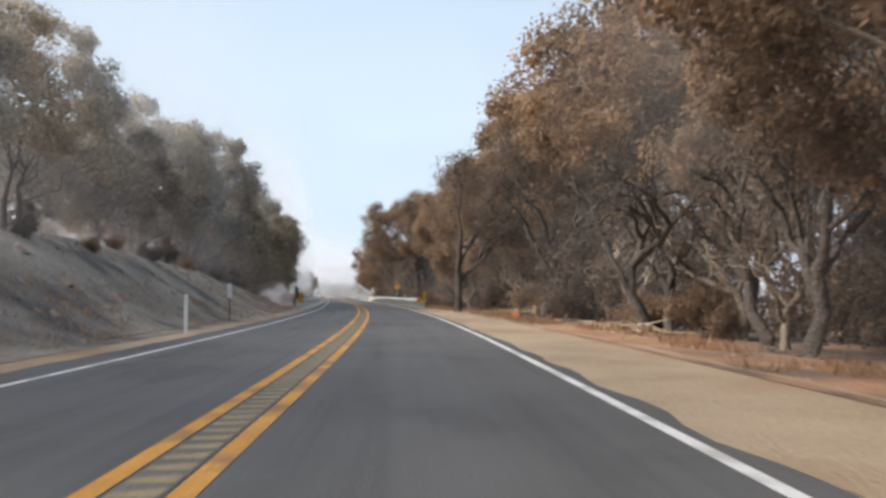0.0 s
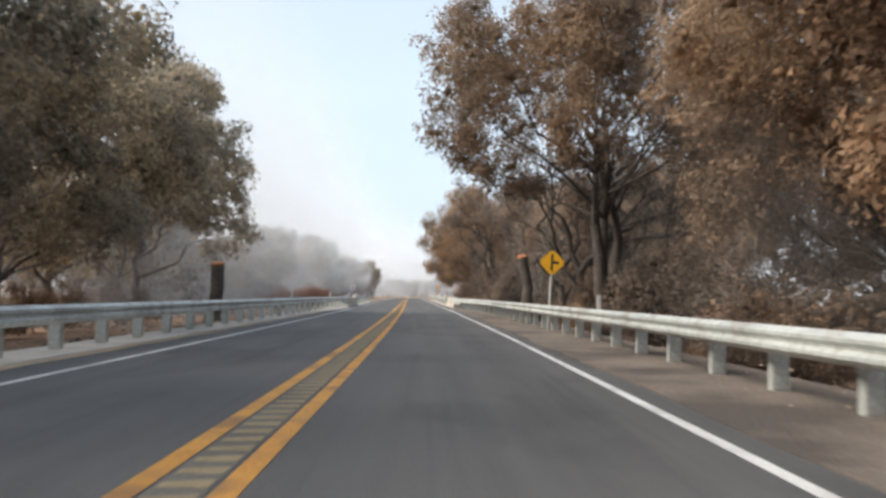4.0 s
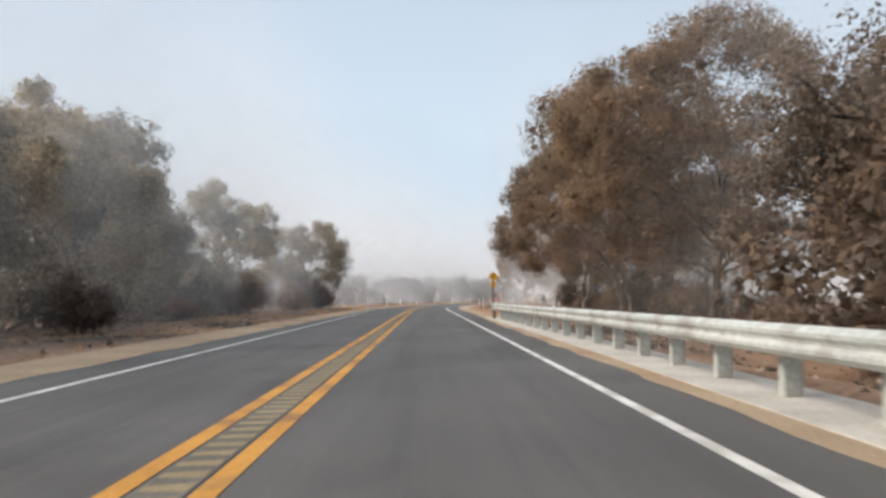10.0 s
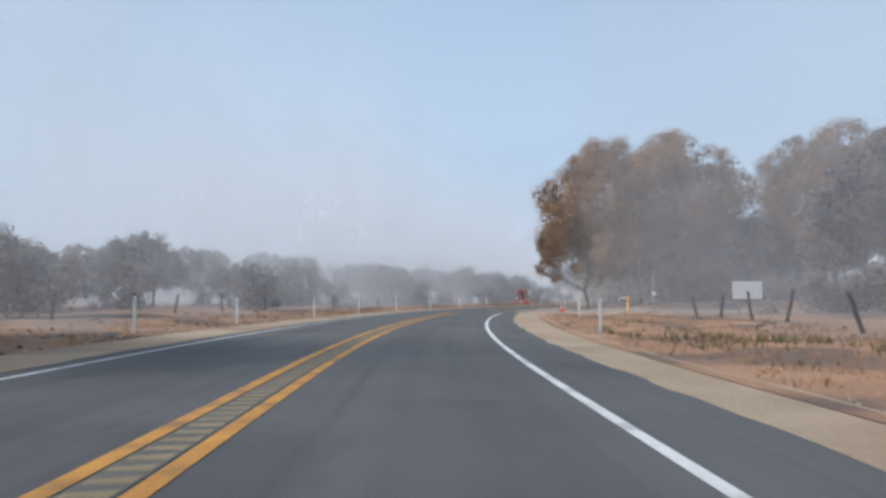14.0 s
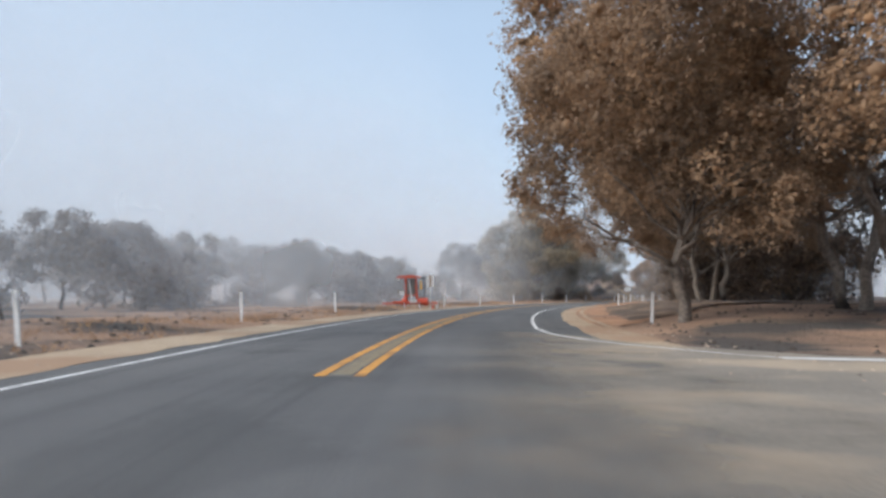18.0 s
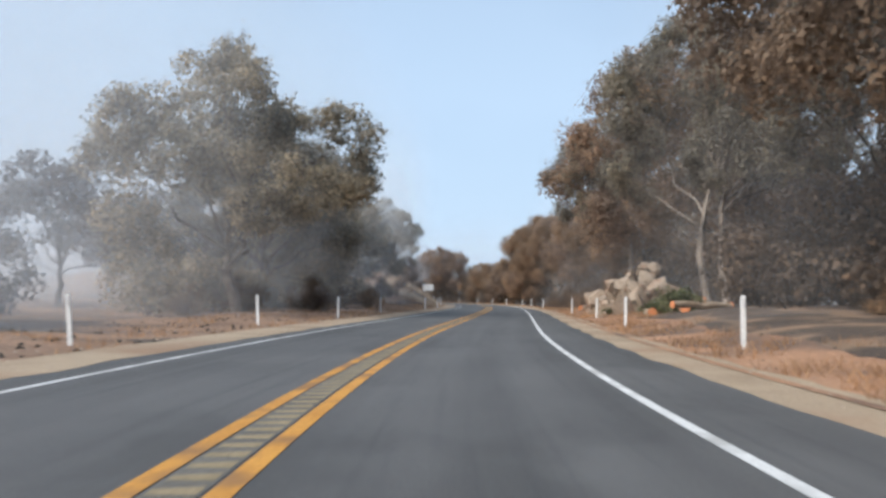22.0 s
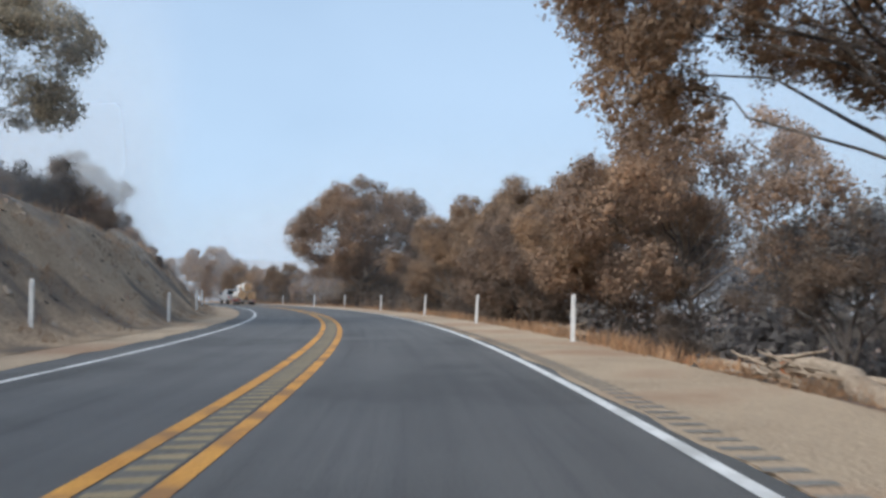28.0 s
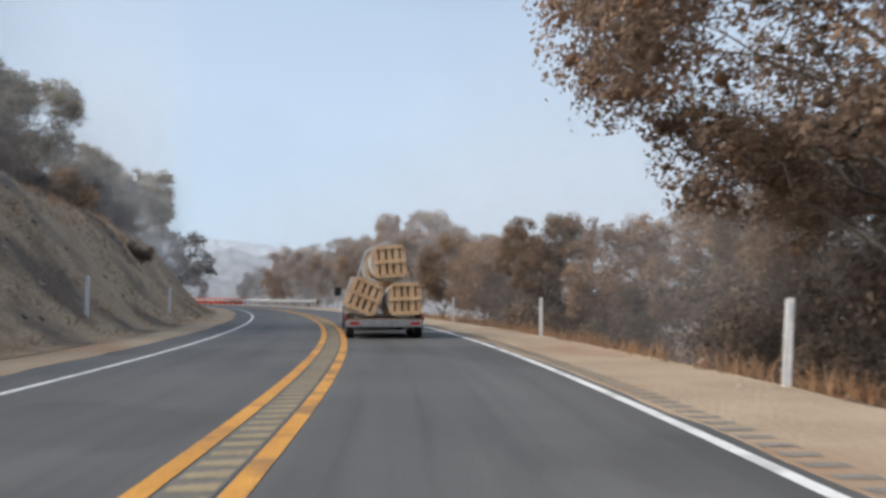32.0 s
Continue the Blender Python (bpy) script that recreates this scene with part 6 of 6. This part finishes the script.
green = bush(69, 1.3, 1.5, 0.1, 1800, leafy("green_brush", ((0.0, (0.07, 0.10, 0.045)), (1.0, (0.17, 0.20, 0.09)))), BURNT_BARK, "low green bush sprouting beside the rock heap")
place(green, [sit(s, d, 0, s * 77, size=z) for s, d, z in ((428.5, 8.3, 0.8), (431.5, 7.6, 0.65), (434, 8.8, 0.9), (438, 6.2, 0.4))])
# ------------------------------------------------------------------ small growth and litter
grass("dry_grass", -5, 70, lambda s: sand_r(s) + 0.1, lambda s: sand_r(s) + 1.9, 4200, GRASS_DRY, "dry tan grass tufts along the verge", 0.32, 1)
grass("dry_grass", 215, 300, lambda s: sand_r(s) + 0.2, lambda s: sand_r(s) + 8, 3600, GRASS_DRY, "short dry grass in the roadside field", 0.22, 2)
grass("dry_grass", 390, 520, lambda s: sand_r(s) + 0.1, lambda s: sand_r(s) + 3, 4200, GRASS_DRY, "dry grass beside the road", 0.26, 3)
grass("dry_grass", 520, 640, lambda s: sand_r(s) + 0.1, lambda s: sand_r(s) + 1.8, 3600, GRASS_DRY, "tall dry grass at the slope's edge", 0.42, 4)
grass("dry_grass", 185, 480, lambda s: sand_l(s) - 5, lambda s: sand_l(s) - 0.1, 5000, GRASS_DRY, "dry stubble along the field edge", 0.2, 5)
grass("dry_grass", 0, 62, lambda s: sand_l(s) - 3, lambda s: sand_l(s) - 0.1, 1500, GRASS_DRY, "thin dry grass on the bank's foot", 0.22, 6)
grass("dry_grass", 480, 640, lambda s: sand_l(s) - 4, lambda s: sand_l(s) - 0.1, 3600, GRASS_DRY, "dry grass on the cut bank", 0.25, 7)
grass("dry_grass", 486, 640, lambda s: sand_l(s) - 8, lambda s: sand_l(s) - 3.5, 4200, GRASS_DRY, "sparse dry grass on the upper bank", 0.3, 9)
grass("green_grass", 255, 275, lambda s: sand_r(s) + 1, lambda s: sand_r(s) + 4, 500, GRASS_GREEN, "a few green grass tufts in the dry field", 0.3, 8)
litter("roadside_stones", -5, 640, lambda s: pave_r(s) + 0.1, lambda s: sand_r(s) + 1.5, 2600, ROCK, "small stones scattered on the verge", 0.015, 0.06, 11)
litter("roadside_stones", -5, 640, lambda s: sand_l(s) - 2, lambda s: pave_l(s) - 0.1, 2200, ROCK, "small stones on the far verge", 0.015, 0.06, 12)
litter("charred_litter", -5, 640, lambda s: sand_r(s) + 0.5, lambda s: sand_r(s) + 9, 6000, CHAR_WOOD, "charred bits and ash on the ground", 0.03, 0.14, 13)
litter("charred_litter", 0, 640, lambda s: sand_l(s) - 9, lambda s: sand_l(s) - 0.5, 5000, CHAR_WOOD, "charred bits on the field", 0.03, 0.14, 14)
litter("bank_rocks", 0, 62, lambda s: sand_l(s) - 6, lambda s: sand_l(s) - 0.3, 260, ROCK, "loose stones on the cut bank", 0.06, 0.3, 15)
litter("bank_rocks", 485, 640, lambda s: sand_l(s) - 6, lambda s: sand_l(s) - 0.3, 420, ROCK, "loose stones on the cut bank", 0.06, 0.25, 16)


# ------------------------------------------------------------------ far ridge in the mist, haze painted into its colour
def ridge(radius, base, tall, seed, colour, name):
    c = P(320, 0)
    verts, faces = [], []
    n = 420
    for i in range(n):
        a = 2 * math.pi * i / n
        r = radius * (1 + 0.05 * noise.noise(Vector((math.cos(a) * 3, math.sin(a) * 3, seed))))
        h = tall * (0.55 + 0.5 * noise.noise(Vector((math.cos(a) * 2.2, math.sin(a) * 2.2, seed + 4)))) + 3.2 * noise.noise(Vector((i * 0.9, seed, 0))) + 1.6 * noise.noise(Vector((i * 2.3, seed, 3)))
        x, y = c.x + math.cos(a) * r, c.y + math.sin(a) * r
        verts += [Vector((x, y, base)), Vector((x * 1.0, y * 1.0, base + (h - base) * 0.5)), Vector((c.x + math.cos(a) * (r + 14), c.y + math.sin(a) * (r + 14), h))]
    for i in range(n):
        j = (i + 1) % n
        for k in range(2):
            faces.append((3 * i + k, 3 * j + k, 3 * j + k + 1, 3 * i + k + 1))
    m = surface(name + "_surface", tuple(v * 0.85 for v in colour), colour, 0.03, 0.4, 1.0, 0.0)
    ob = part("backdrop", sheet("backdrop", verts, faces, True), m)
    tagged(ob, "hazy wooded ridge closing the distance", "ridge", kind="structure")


def mist_surface(thick, h):
    """Mist that thins out upward, at both ends of its sheet and in drifting patches."""
    def build(t, b, out):
        c = t.nodes.new("ShaderNodeTexCoord")
        sp = t.nodes.new("ShaderNodeSeparateXYZ")
        t.links.new(c.outputs["Object"], sp.inputs[0])
        g = t.nodes.new("ShaderNodeNewGeometry")
        n = node(t, "ShaderNodeTexNoise", scale=0.05, detail=4)
        t.links.new(g.outputs["Position"], n.inputs["Vector"])
        amount = t.nodes.new("ShaderNodeMapRange")
        amount.inputs["From Min"].default_value, amount.inputs["From Max"].default_value = 0.3, 0.7
        amount.inputs["To Min"].default_value, amount.inputs["To Max"].default_value = thick * 0.5, thick * 1.4
        t.links.new(n.outputs["Fac"], amount.inputs["Value"])
        total = amount.outputs[0]
        for axis, a0, a1 in (("Z", h, h * 0.35), ("X", 0.0, 6.0), ("X", 90.0, 60.0)):
            mr = t.nodes.new("ShaderNodeMapRange")
            mr.interpolation_type = "SMOOTHSTEP"
            mr.inputs["From Min"].default_value, mr.inputs["From Max"].default_value = a0, a1
            t.links.new(sp.outputs[axis], mr.inputs["Value"])
            m = t.nodes.new("ShaderNodeMath")
            m.operation = "MULTIPLY"
            t.links.new(total, m.inputs[0])
            t.links.new(mr.outputs[0], m.inputs[1])
            total = m.outputs[0]
        tr = t.nodes.new("ShaderNodeBsdfTransparent")
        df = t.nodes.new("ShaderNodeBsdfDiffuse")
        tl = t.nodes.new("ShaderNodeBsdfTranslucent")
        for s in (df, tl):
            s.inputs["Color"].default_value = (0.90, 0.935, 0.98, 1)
        ms = t.nodes.new("ShaderNodeMixShader")
        ms.inputs[0].default_value = 0.5
        t.links.new(df.outputs[0], ms.inputs[1])
        t.links.new(tl.outputs[0], ms.inputs[2])
        mx = t.nodes.new("ShaderNodeMixShader")
        t.links.new(total, mx.inputs[0])
        t.links.new(tr.outputs[0], mx.inputs[1])
        t.links.new(ms.outputs[0], mx.inputs[2])
        t.links.new(mx.outputs[0], out.inputs["Surface"])
    return mat("mist_surface", build)


def mist_veils(side, inner, stretches, bearing=26):
    """Veils of ground mist beside the road, all turned one way; each stretch is (start, end, step, thickness, height)."""
    for a, b, step, thick, h in stretches:
        me = sheet("mist", [(0, 0, -2), (90, 0, -2), (90, 0, h), (0, 0, h)], [(0, 1, 2, 3)])
        me.materials.append(mist_surface(thick, h))
        for s in stations(a, b, step):
            ob = new("mist", me)
            tagged(ob, "thin pale morning mist drifting over the ground", "mist", kind="stuff")
            q = P(s, inner)
            ob.matrix_basis = pose(q.x, q.y, 0, 0, 0, (0 if side > 0 else 180) - bearing + 5 * math.sin(s))


# pale see-through sheets stand in for haze that thickens with distance
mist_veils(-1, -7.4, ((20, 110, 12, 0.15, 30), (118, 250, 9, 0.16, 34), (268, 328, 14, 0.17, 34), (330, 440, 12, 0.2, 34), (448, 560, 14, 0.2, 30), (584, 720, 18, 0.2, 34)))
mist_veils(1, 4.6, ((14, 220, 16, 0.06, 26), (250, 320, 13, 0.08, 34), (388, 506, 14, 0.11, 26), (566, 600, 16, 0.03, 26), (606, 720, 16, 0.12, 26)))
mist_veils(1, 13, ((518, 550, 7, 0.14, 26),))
# blue-grey carries the painted haze, lighter on the farther ridge
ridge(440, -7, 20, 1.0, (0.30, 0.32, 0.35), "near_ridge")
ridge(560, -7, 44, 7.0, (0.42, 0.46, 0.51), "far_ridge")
